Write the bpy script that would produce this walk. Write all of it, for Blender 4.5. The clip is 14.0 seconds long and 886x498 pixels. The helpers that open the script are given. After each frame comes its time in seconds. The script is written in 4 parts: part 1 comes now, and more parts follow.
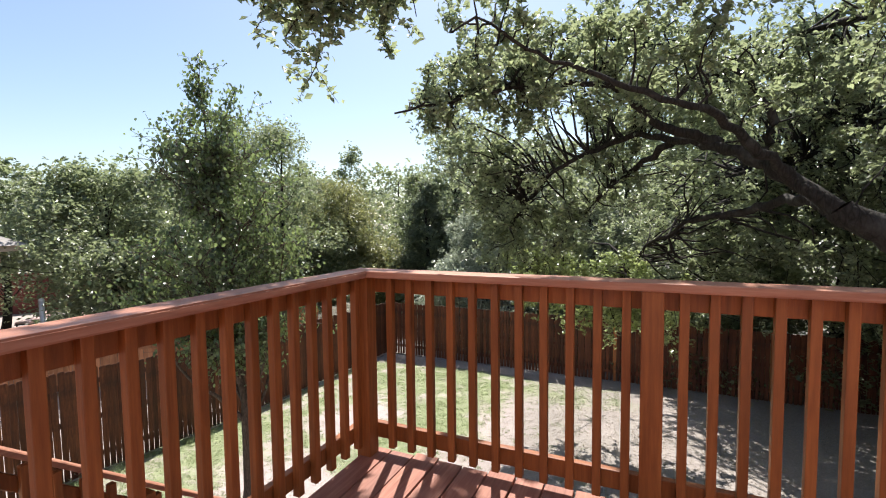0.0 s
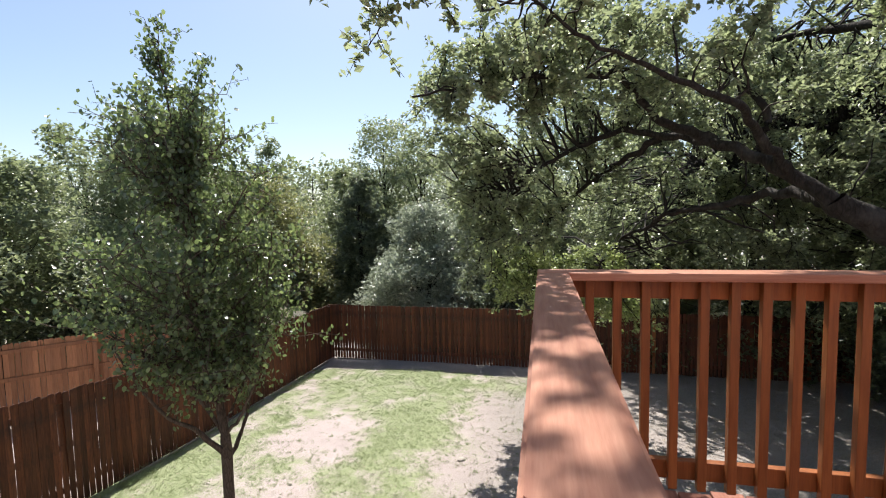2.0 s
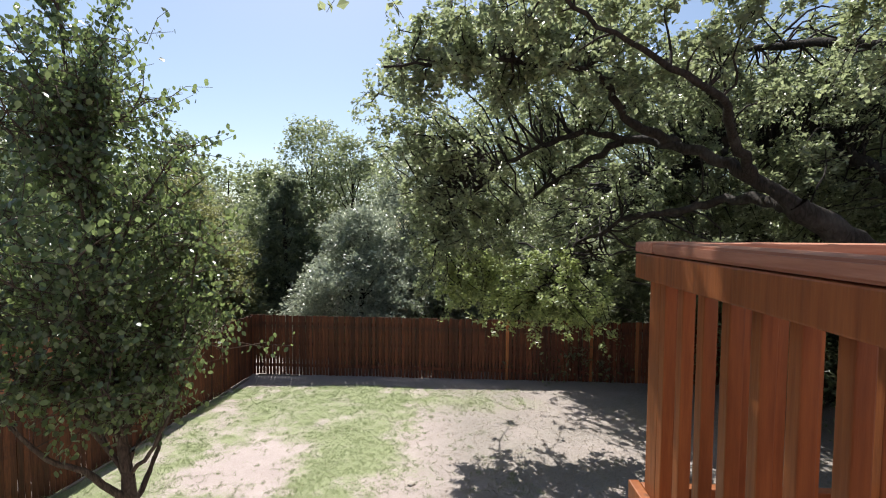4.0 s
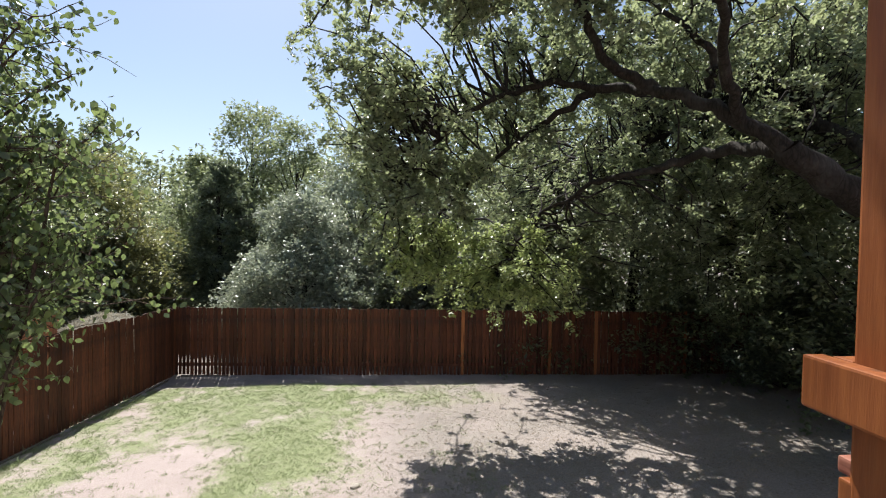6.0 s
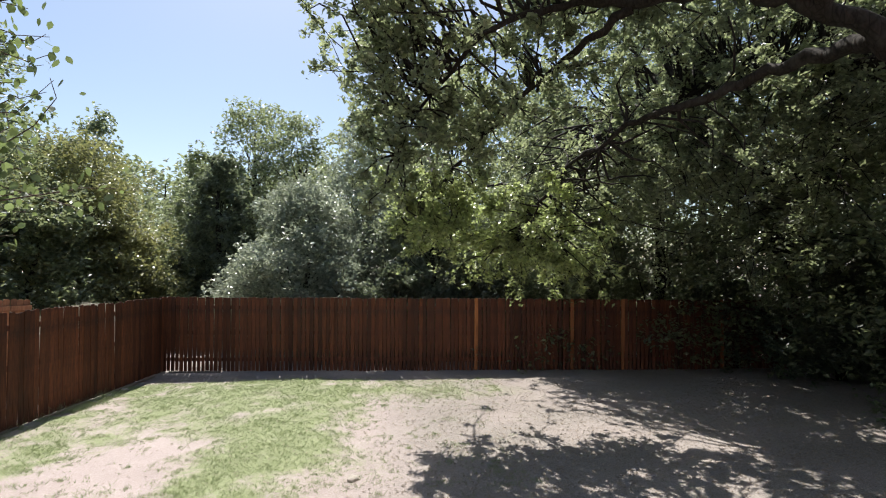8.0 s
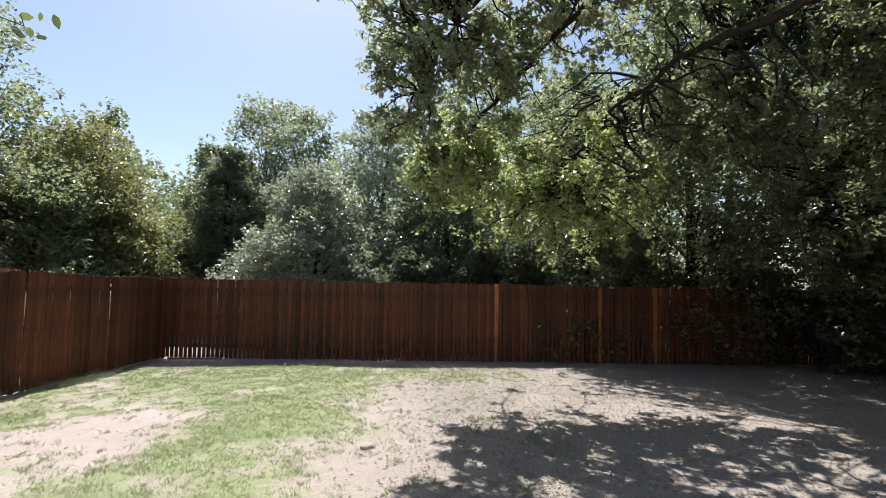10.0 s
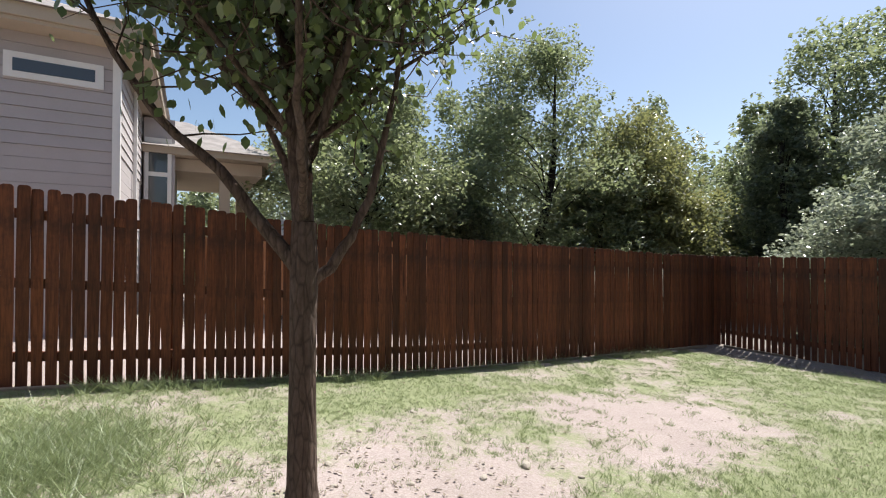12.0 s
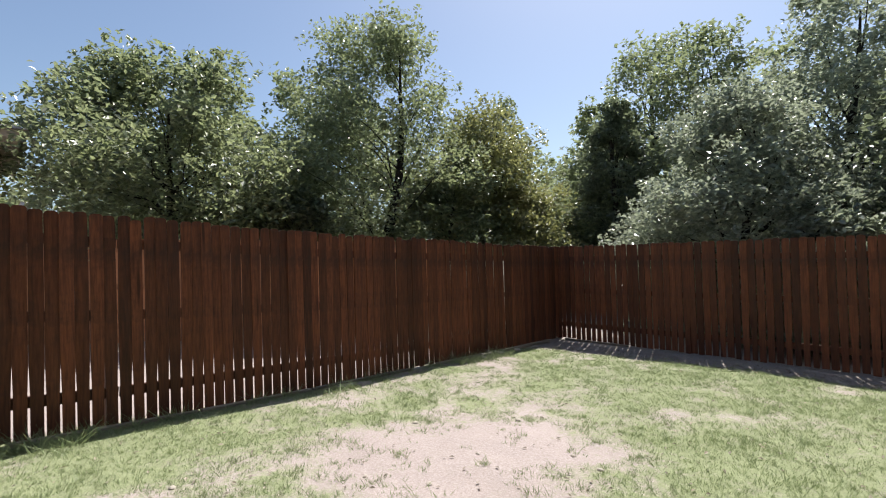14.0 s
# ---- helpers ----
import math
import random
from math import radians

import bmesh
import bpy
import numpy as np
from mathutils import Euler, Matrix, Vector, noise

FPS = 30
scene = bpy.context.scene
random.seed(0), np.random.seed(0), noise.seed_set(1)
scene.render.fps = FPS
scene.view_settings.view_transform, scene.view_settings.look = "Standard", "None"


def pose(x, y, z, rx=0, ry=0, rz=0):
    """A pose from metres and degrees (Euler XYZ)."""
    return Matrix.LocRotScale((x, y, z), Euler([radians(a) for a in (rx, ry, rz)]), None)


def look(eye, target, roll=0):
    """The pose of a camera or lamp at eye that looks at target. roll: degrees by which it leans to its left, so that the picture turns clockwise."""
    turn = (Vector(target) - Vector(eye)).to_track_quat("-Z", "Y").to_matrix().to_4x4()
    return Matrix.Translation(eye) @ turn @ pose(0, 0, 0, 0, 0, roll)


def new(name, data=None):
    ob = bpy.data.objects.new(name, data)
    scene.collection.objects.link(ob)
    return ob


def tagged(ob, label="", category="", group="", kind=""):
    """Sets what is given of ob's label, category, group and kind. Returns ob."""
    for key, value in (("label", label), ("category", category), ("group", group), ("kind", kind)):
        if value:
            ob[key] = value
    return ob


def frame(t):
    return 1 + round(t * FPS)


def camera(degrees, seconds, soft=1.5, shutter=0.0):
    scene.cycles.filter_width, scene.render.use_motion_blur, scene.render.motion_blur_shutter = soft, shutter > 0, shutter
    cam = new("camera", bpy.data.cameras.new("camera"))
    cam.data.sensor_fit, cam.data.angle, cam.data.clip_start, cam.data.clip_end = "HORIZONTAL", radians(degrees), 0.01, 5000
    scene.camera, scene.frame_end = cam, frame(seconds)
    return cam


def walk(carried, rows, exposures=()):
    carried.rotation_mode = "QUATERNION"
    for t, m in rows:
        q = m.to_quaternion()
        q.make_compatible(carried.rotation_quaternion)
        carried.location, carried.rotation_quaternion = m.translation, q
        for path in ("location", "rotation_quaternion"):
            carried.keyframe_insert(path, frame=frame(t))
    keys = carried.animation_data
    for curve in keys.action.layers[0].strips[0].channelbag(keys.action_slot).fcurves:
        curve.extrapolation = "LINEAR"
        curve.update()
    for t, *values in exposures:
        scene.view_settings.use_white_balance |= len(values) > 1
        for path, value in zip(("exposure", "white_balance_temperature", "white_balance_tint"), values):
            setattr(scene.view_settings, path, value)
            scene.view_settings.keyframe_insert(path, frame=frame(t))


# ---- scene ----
cam = camera(89.3, 14.0, 1.1)
PATH = [
    (0, (0.075, 0.132, 4.77), (-0.754, 1.947, 4.644), -0.7),
    (0.5, (-0.287, 0.042, 4.777), (-1.09, 1.867, 4.629), -1.0),
    (1, (-0.758, 0.043, 4.765), (-1.511, 1.887, 4.586), -0.8),
    (1.5, (-1.103, 0.1, 4.776), (-1.738, 1.993, 4.646), -1.1),
    (2, (-1.435, 0.083, 4.771), (-1.87, 2.029, 4.623), -1.3),
    (2.5, (-1.646, 0.164, 4.715), (-2.006, 2.126, 4.563), -1.5),
    (3, (-1.874, 0.241, 4.624), (-2.281, 2.195, 4.503), -1.1),
    (3.5, (-1.997, 0.427, 4.564), (-2.276, 2.405, 4.454), 0.3),
    (3.7, (-2.065, 0.52, 4.568), (-2.231, 2.511, 4.463), 0.2),
    (5.8, (-2.119, 1.505, 3.878), (-2.055, 3.503, 3.837), 0.8),
    (6, (-2.125, 1.606, 3.794), (-2.0, 3.602, 3.746), 0.9),
    (6.5, (-2.108, 1.858, 3.528), (-2.119, 3.858, 3.497), -0.8),
    (7, (-2.12, 2.121, 3.293), (-2.057, 4.12, 3.294), 0.4),
    (7.5, (-2.115, 2.341, 3.082), (-2.094, 4.341, 3.096), 0.2),
    (8, (-2.13, 2.606, 2.897), (-2.04, 4.603, 2.926), 0.3),
    (8.2, (-2.09, 2.69, 2.841), (-1.987, 4.687, 2.865), -0.1),
    (10.5, (-2.385, 3.639, 1.933), (-2.389, 5.634, 2.071), 2.1),
    (11, (-2.51, 3.978, 1.943), (-3.286, 5.819, 2.033), 1.7),
    (11.2, (-2.657, 4.096, 1.919), (-3.695, 5.805, 1.982), 1.0),
    (11.5, (-2.864, 4.257, 1.867), (-4.279, 5.668, 1.96), 1.0),
    (12, (-3.133, 4.446, 1.848), (-4.878, 5.424, 1.872), 0.2),
    (12.5, (-3.269, 4.73, 1.835), (-5.095, 5.546, 1.815), -0.9),
    (13, (-3.422, 5.101, 1.817), (-5.175, 6.065, 1.797), -1.2),
    (13.5, (-3.562, 5.49, 1.782), (-5.143, 6.715, 1.76), -1.5),
    (14, (-3.729, 5.955, 1.694), (-5.14, 7.373, 1.729), -1.7),
]
walk(cam, [(t, look(eye, target, roll)) for t, eye, target, roll in PATH], [(0.0, 0.93), (0.8, 0.72), (1.5, 0.74), (2.5, 0.82), (3.7, 0.70), (5.8, 0.68), (8.2, 0.70), (10.5, 0.76), (11.5, 0.72), (12.5, 0.58), (14.0, 0.60)])

# ---- world, sun ----
SUN_ELEVATION, SUN_AZIMUTH = 58.5, -17.0          # azimuth: degrees from +y towards +x
world = bpy.data.worlds.new("sky")
scene.world = world
world.use_nodes = True
sky = world.node_tree.nodes.new("ShaderNodeTexSky")
sky.sky_type, sky.sun_disc = "NISHITA", False
sky.sun_elevation, sky.sun_rotation = radians(SUN_ELEVATION), radians(SUN_AZIMUTH)
sky.air_density, sky.dust_density, sky.ozone_density = 1.0, 1.1, 1.0
world.node_tree.links.new(sky.outputs[0], world.node_tree.nodes["Background"].inputs[0])
world.node_tree.nodes["Background"].inputs[1].default_value = 0.096
sun = new("sun", bpy.data.lights.new("sun", "SUN"))
sun.data.energy, sun.data.angle, sun.data.color = 5.0, radians(0.53), (1.0, 0.97, 0.925)
e, a = radians(SUN_ELEVATION), radians(SUN_AZIMUTH)
SUN_WAY = Vector((math.sin(a) * math.cos(e), math.cos(a) * math.cos(e), math.sin(e)))
sun.matrix_world = look(SUN_WAY * 60, (0, 0, 0))

# ---- materials ----


class Nodes:
    """A small helper to write node materials."""

    def __init__(self, name):
        self.material = bpy.data.materials.new(name)
        self.material.use_nodes = True
        self.tree = self.material.node_tree
        self.shader = self.tree.nodes["Principled BSDF"]
        self.coords = self.tree.nodes.new("ShaderNodeTexCoord")

    def add(self, kind, **inputs):
        node = self.tree.nodes.new(kind)
        for key, value in inputs.items():
            self.put(node, key.replace("_", " "), value)
        return node

    def put(self, node, key, value):
        socket = node.inputs[int(key)] if key.isdigit() else node.inputs[key]
        if isinstance(value, bpy.types.NodeSocket):
            self.tree.links.new(value, socket)
        else:
            socket.default_value = value

    def scaled(self, scale, source="Object"):
        node = self.tree.nodes.new("ShaderNodeMapping")
        self.tree.links.new(self.coords.outputs[source], node.inputs[0])
        node.inputs["Scale"].default_value = scale
        return node.outputs[0]

    def noise(self, vector, scale, detail=4.0, rough=0.6):
        node = self.add("ShaderNodeTexNoise", Scale=scale, Detail=detail, Roughness=rough)
        self.tree.links.new(vector, node.inputs["Vector"])
        return node.outputs["Fac"]

    def ramp(self, fac, *stops):
        node = self.tree.nodes.new("ShaderNodeValToRGB")
        self.tree.links.new(fac, node.inputs[0])
        band = node.color_ramp
        while len(band.elements) < len(stops):
            band.elements.new(0.5)
        for element, (at, colour) in zip(band.elements, stops):
            element.position = at
            element.color = (*colour, 1) if len(colour) == 3 else colour
        return node.outputs[0]

    def mix(self, fac, a, b, blend="MIX"):
        node = self.tree.nodes.new("ShaderNodeMix")
        node.data_type, node.blend_type = "RGBA", blend
        for socket, value in ((node.inputs[0], fac), (node.inputs[6], a), (node.inputs[7], b)):
            if isinstance(value, bpy.types.NodeSocket):
                self.tree.links.new(value, socket)
            else:
                socket.default_value = (*value, 1) if isinstance(value, tuple) else value
        return node.outputs[2]

    def maths(self, operation, a, b):
        node = self.tree.nodes.new("ShaderNodeMath")
        node.operation = operation
        for socket, value in zip(node.inputs, (a, b)):
            if isinstance(value, bpy.types.NodeSocket):
                self.tree.links.new(value, socket)
            else:
                socket.default_value = value
        return node.outputs[0]

    def bump(self, height, strength, distance):
        node = self.add("ShaderNodeBump", Strength=strength, Distance=distance, Height=height)
        self.tree.links.new(node.outputs[0], self.shader.inputs["Normal"])

    def finish(self, colour, rough=0.7, metal=0.0, specular=0.5):
        self.put(self.shader, "Base Color", colour if isinstance(colour, bpy.types.NodeSocket) else (*colour, 1))
        self.put(self.shader, "Roughness", rough)
        self.put(self.shader, "Metallic", metal)
        self.put(self.shader, "Specular IOR Level", specular)
        return self.material


def wood(name, dark, light, grain=(9, 9, 0.7), spread=0.35, rough=0.6, knots=True, stain=None, stain_height=0.35):
    """Boards: long grain, a tone for each board, knots; stain: weather marks of their own shape."""
    n = Nodes(name)
    rand = n.tree.nodes.new("ShaderNodeObjectInfo").outputs["Random"]
    shift = n.tree.nodes.new("ShaderNodeVectorMath")
    shift.operation = "ADD"
    n.tree.links.new(n.scaled(grain), shift.inputs[0])
    combine = n.tree.nodes.new("ShaderNodeCombineXYZ")
    for k, factor in enumerate((31.0, 17.0, 47.0)):
        n.tree.links.new(n.maths("MULTIPLY", rand, factor), combine.inputs[k])
    n.tree.links.new(combine.outputs[0], shift.inputs[1])
    fine = n.noise(shift.outputs[0], 6.0, 6.0, 0.65)
    broad = n.noise(shift.outputs[0], 0.9, 3.0, 0.5)
    colour = n.ramp(fine, (0.3, dark), (0.72, light))
    tone = n.ramp(rand, (0.0, (1 - spread,) * 3), (1.0, (1 + spread * 0.6,) * 3))
    colour = n.mix(1.0, colour, tone, "MULTIPLY")
    colour = n.mix(0.55, colour, n.ramp(broad, (0.3, (0.55, 0.5, 0.48)), (0.7, (1.15, 1.1, 1.05))), "MULTIPLY")
    if knots:
        spot = n.add("ShaderNodeTexVoronoi", Scale=0.8)
        n.tree.links.new(shift.outputs[0], spot.inputs["Vector"])
        colour = n.mix(n.ramp(spot.outputs["Distance"], (0.05, (0.8,) * 3), (0.13, (0, 0, 0))), colour, tuple(0.35 * c for c in dark))
    if stain:
        blot = n.noise(n.coords.outputs["Object"], 2.3, 5.0, 0.7)
        colour = n.mix(n.ramp(blot, (0.48, (0, 0, 0)), (0.66, (0.7,) * 3)), colour, stain)
    n.bump(fine, 0.35, 0.004)
    return n.finish(colour, n.ramp(broad, (0.2, (rough - 0.12,) * 3), (0.8, (rough + 0.15,) * 3)), specular=0.35)


def leaf(name, dark, light, back, shine=0.35, thin=0.42):
    """Thin leaves: a tone for each leaf, light that comes through them, some gloss."""
    n = Nodes(name)
    rand = n.tree.nodes.new("ShaderNodeNewGeometry").outputs["Random Per Island"]
    place = n.noise(n.coords.outputs["Object"], 0.55, 2.0, 0.5)
    colour = n.mix(0.3, n.ramp(rand, (0.0, tuple(0.6 * c for c in dark)), (0.35, dark), (0.75, light), (1.0, back)), n.ramp(place, (0.35, dark), (0.65, light)))
    n.finish(colour, shine, specular=1.0)
    through_leaf = n.add("ShaderNodeBsdfTranslucent")
    n.put(through_leaf, "Color", n.mix(0.6, colour, back))
    both = n.add("ShaderNodeMixShader")
    both.inputs[0].default_value = thin
    n.tree.links.new(n.shader.outputs[0], both.inputs[1])
    n.tree.links.new(through_leaf.outputs[0], both.inputs[2])
    n.tree.links.new(both.outputs[0], n.tree.nodes["Material Output"].inputs[0])
    return n.material


def bark(name, dark, light, scale=1.0):
    n = Nodes(name)
    v = n.scaled((6 * scale, 6 * scale, 1.6 * scale))
    ridge = n.add("ShaderNodeTexVoronoi", Scale=3.0)
    ridge.feature = "DISTANCE_TO_EDGE"
    n.tree.links.new(v, ridge.inputs["Vector"])
    fine = n.noise(v, 5.0, 6.0, 0.7)
    lichen = n.noise(n.coords.outputs["Object"], 3.0, 4.0, 0.6)
    colour = n.mix(n.ramp(ridge.outputs["Distance"], (0.0, (0.55,) * 3), (0.12, (0, 0, 0))), n.ramp(fine, (0.3, dark), (0.75, light)), tuple(0.4 * c for c in dark))
    colour = n.mix(n.ramp(lichen, (0.55, (0, 0, 0)), (0.7, (0.5,) * 3)), colour, tuple(0.9 * c + 0.04 for c in light))
    n.bump(n.maths("ADD", n.maths("MINIMUM", ridge.outputs["Distance"], 0.3), n.maths("MULTIPLY", fine, 0.3)), 0.9, 0.02)
    return n.finish(colour, 0.9, specular=0.2)


def plain(name, colour, rough=0.6, amount=0.15, scale=6.0, metal=0.0):
    """A painted or plain surface with faint unevenness at two scales."""
    n = Nodes(name)
    broad, fine = n.noise(n.coords.outputs["Object"], scale * 0.2, 3.0), n.noise(n.coords.outputs["Object"], scale * 8, 3.0)
    low, high = tuple(c * (1 - amount) for c in colour), tuple(min(1, c * (1 + amount)) for c in colour)
    n.bump(fine, 0.12, 0.003)
    return n.finish(n.mix(0.35, n.ramp(broad, (0.35, low), (0.65, high)), n.ramp(fine, (0.3, low), (0.7, high))), rough, metal)


DECK_WOOD = wood("stained_cedar", (0.207, 0.0598, 0.0158), (0.352, 0.119, 0.0326), spread=0.11, rough=0.5)
FLOOR_WOOD = wood("worn_deck_board", (0.24, 0.085, 0.055), (0.42, 0.19, 0.13), grain=(9, 0.7, 9), spread=0.15, rough=0.6)
CAP_WOOD_Y = wood("worn_rail_cap", (0.30, 0.115, 0.068), (0.48, 0.235, 0.15), grain=(9, 0.7, 9), spread=0.1, rough=0.5)
CAP_WOOD_X = wood("worn_rail_cap_across", (0.30, 0.115, 0.068), (0.48, 0.235, 0.15), grain=(0.7, 9, 9), spread=0.1, rough=0.5)
FENCE_WOOD = wood("stained_picket", (0.078, 0.025, 0.013), (0.215, 0.074, 0.034), spread=0.5, rough=0.7, stain=(0.035, 0.018, 0.014))
FRESH_WOOD = wood("newer_picket", (0.32, 0.115, 0.042), (0.50, 0.205, 0.08), spread=0.2, rough=0.65)
PALE_WOOD = wood("bare_cedar", (0.34, 0.155, 0.075), (0.52, 0.265, 0.14), spread=0.25, rough=0.75)
GREY_WOOD = wood("grey_board", (0.20, 0.16, 0.12), (0.38, 0.32, 0.26), grain=(9, 0.7, 9), spread=0.3, rough=0.85)
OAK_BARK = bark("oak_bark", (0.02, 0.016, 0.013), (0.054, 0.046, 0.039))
PEAR_BARK = bark("young_bark", (0.07, 0.05, 0.04), (0.17, 0.125, 0.10), 1.6)
OAK_LEAF = leaf("oak_leaf", (0.11, 0.13, 0.08), (0.25, 0.285, 0.17), (0.50, 0.57, 0.29), 0.36, 0.48)
PEAR_LEAF = leaf("pear_leaf", (0.050, 0.080, 0.040), (0.12, 0.162, 0.078), (0.33, 0.42, 0.14), 0.30, 0.46)
WOOD_LEAF = leaf("elm_leaf", (0.09, 0.11, 0.058), (0.235, 0.27, 0.148), (0.42, 0.48, 0.235), 0.36, 0.46)
YELLOW_LEAF = leaf("yellowish_leaf", (0.12, 0.122, 0.052), (0.25, 0.25, 0.105), (0.42, 0.43, 0.16), 0.34, 0.42)
GREY_LEAF = leaf("silvery_leaf", (0.165, 0.195, 0.14), (0.38, 0.42, 0.315), (0.50, 0.55, 0.38), 0.34, 0.4)
CEDAR_LEAF = leaf("dark_evergreen", (0.06, 0.078, 0.05), (0.165, 0.195, 0.12), (0.31, 0.36, 0.2), 0.36, 0.46)
# lighter copy of the oak leaf, with sunlight put into its colour
SUN_TINTED_LEAF = leaf("sun_tinted_leaf", (0.16, 0.205, 0.085), (0.31, 0.375, 0.155), (0.58, 0.66, 0.26), 0.34, 0.5)
GRASS = leaf("grass_blade", (0.193, 0.248, 0.105), (0.294, 0.361, 0.168), (0.37, 0.42, 0.218), 0.5)
LITTER = leaf("dry_leaf", (0.19, 0.15, 0.11), (0.34, 0.27, 0.20), (0.44, 0.37, 0.29), 0.7, 0.2)
STRAW = leaf("dry_straw", (0.30, 0.27, 0.20), (0.50, 0.46, 0.36), (0.62, 0.58, 0.48), 0.6, 0.25)
STONE = plain("pale_stone", (0.42, 0.37, 0.31), 0.85, 0.25, 20)
SIDING = plain("painted_siding", (0.45, 0.41, 0.405), 0.65, 0.06)
TRIM_WHITE = plain("white_trim", (0.78, 0.76, 0.73), 0.5, 0.05)
SHINGLE = plain("asphalt_shingle", (0.30, 0.27, 0.25), 0.9, 0.3, 14)
SOFFIT = plain("beige_soffit", (0.46, 0.38, 0.29), 0.7, 0.06)
BRICK_RED = plain("red_brown_wall", (0.20, 0.06, 0.05), 0.8, 0.25, 9)
CLOTH_RED = plain("red_cloth", (0.45, 0.05, 0.07), 0.85, 0.15, 12)
CLOTH_WHITE = plain("white_cloth", (0.75, 0.70, 0.68), 0.85, 0.1, 12)
CLOTH_PINK = plain("faded_pink_cushion", (0.62, 0.42, 0.40), 0.85, 0.1, 12)
BLACK = plain("dark_frame", (0.03, 0.03, 0.032), 0.5, 0.2)
GREY_PANEL = plain("grey_panel", (0.42, 0.41, 0.40), 0.6, 0.1)
GALVANISED = plain("galvanised_steel", (0.62, 0.62, 0.61), 0.4, 0.1, 8, 0.7)
glass = Nodes("window_glass")
GLASS = glass.finish((0.05, 0.055, 0.06), 0.05, 0.0, 0.8)


def ground_material():
    n = Nodes("yard_ground")
    v = n.coords.outputs["Object"]
    grass = n.add("ShaderNodeAttribute")
    grass.attribute_name = "grass"
    # leaf litter under the oak, and the painted shade band of the north fence
    leaves_and_shade = n.add("ShaderNodeAttribute")
    leaves_and_shade.attribute_name = "litter_shade"
    broad, mid, fine = n.noise(v, 0.7, 4.0), n.noise(v, 7.0, 6.0, 0.7), n.noise(v, 60.0, 5.0, 0.75)
    tuft = n.noise(v, 19.0, 5.0, 0.7)
    dirt = n.mix(0.5, n.ramp(broad, (0.35, (0.344, 0.28, 0.258)), (0.65, (0.439, 0.365, 0.344))), n.ramp(fine, (0.34, (0.224, 0.181, 0.159)), (0.66, (0.533, 0.464, 0.434))))
    turf = n.mix(0.5, n.ramp(mid, (0.3, (0.172, 0.211, 0.0903)), (0.7, (0.267, 0.314, 0.15))), n.ramp(fine, (0.34, (0.12, 0.146, 0.0602)), (0.66, (0.353, 0.391, 0.215))))
    dry = n.mix(0.6, n.ramp(mid, (0.3, (0.18, 0.158, 0.135)), (0.7, (0.342, 0.31, 0.279))), n.ramp(fine, (0.38, (0.09, 0.0738, 0.0612)), (0.62, (0.468, 0.427, 0.387))))
    speck = n.noise(v, 130.0, 3.0, 0.8)
    cut = n.maths("ADD", n.maths("MULTIPLY", n.maths("SUBTRACT", mid, 0.5), 0.9), n.maths("ADD", n.maths("MULTIPLY", n.maths("SUBTRACT", tuft, 0.5), 1.6), n.maths("MULTIPLY", n.maths("SUBTRACT", speck, 0.5), 1.3)))
    edge = n.ramp(n.maths("ADD", grass.outputs["Fac"], cut), (0.26, (0, 0, 0)), (0.85, (0.88,) * 3))
    colour = n.mix(edge, n.mix(leaves_and_shade.outputs["Fac"], dirt, dry), turf)
    crumb = n.add("ShaderNodeTexVoronoi", Scale=38.0)
    n.tree.links.new(v, crumb.inputs["Vector"])
    colour = n.mix(n.ramp(crumb.outputs["Distance"], (0.06, (0.75,) * 3), (0.14, (0, 0, 0))), colour, n.mix(crumb.outputs["Color"], (0.13, 0.10, 0.075), (0.50, 0.44, 0.37)))
    n.bump(n.maths("ADD", n.maths("MULTIPLY", fine, 0.5), n.maths("ADD", n.maths("MULTIPLY", mid, 0.6), n.maths("MULTIPLY", tuft, 0.6))), 0.65, 0.025)
    return n.finish(colour, 0.95, specular=0.12)


GROUND = ground_material()

# ---- mesh helpers ----


def mesh_object(name, bm, material, smooth=False):
    data = bpy.data.meshes.new(name)
    bm.to_mesh(data)
    bm.free()
    data.materials.append(material)
    if smooth:
        data.polygons.foreach_set("use_smooth", [True] * len(data.polygons))
    return new(name, data)


def part(name, bm, material, parent, label="", smooth=False):
    ob = mesh_object(name, bm, material, smooth)
    ob.parent = parent
    return tagged(ob, label)


def box(bm, lo, hi, bevel=0.0, turn=None):
    """A bevelled block between two corners."""
    lo, hi = Vector(lo), Vector(hi)
    made = bmesh.ops.create_cube(bm, size=1)["verts"]
    m = Matrix.Translation((lo + hi) / 2) @ Matrix.Diagonal((*(hi - lo), 1))
    bmesh.ops.transform(bm, matrix=(turn @ m) if turn else m, verts=made)
    if bevel:
        edges = {e for v in made for e in v.link_edges}
        bmesh.ops.bevel(bm, geom=list(edges), offset=bevel, segments=2, affect="EDGES", profile=0.6)
    return bm


def block(lo, hi, bevel=0.004):
    return box(bmesh.new(), lo, hi, bevel)


def thing(name, place, label, category, group="", kind=""):
    ob = new(name)
    ob.location = place
    ob.empty_display_size = 0.1
    return tagged(ob, label, category, group, kind)


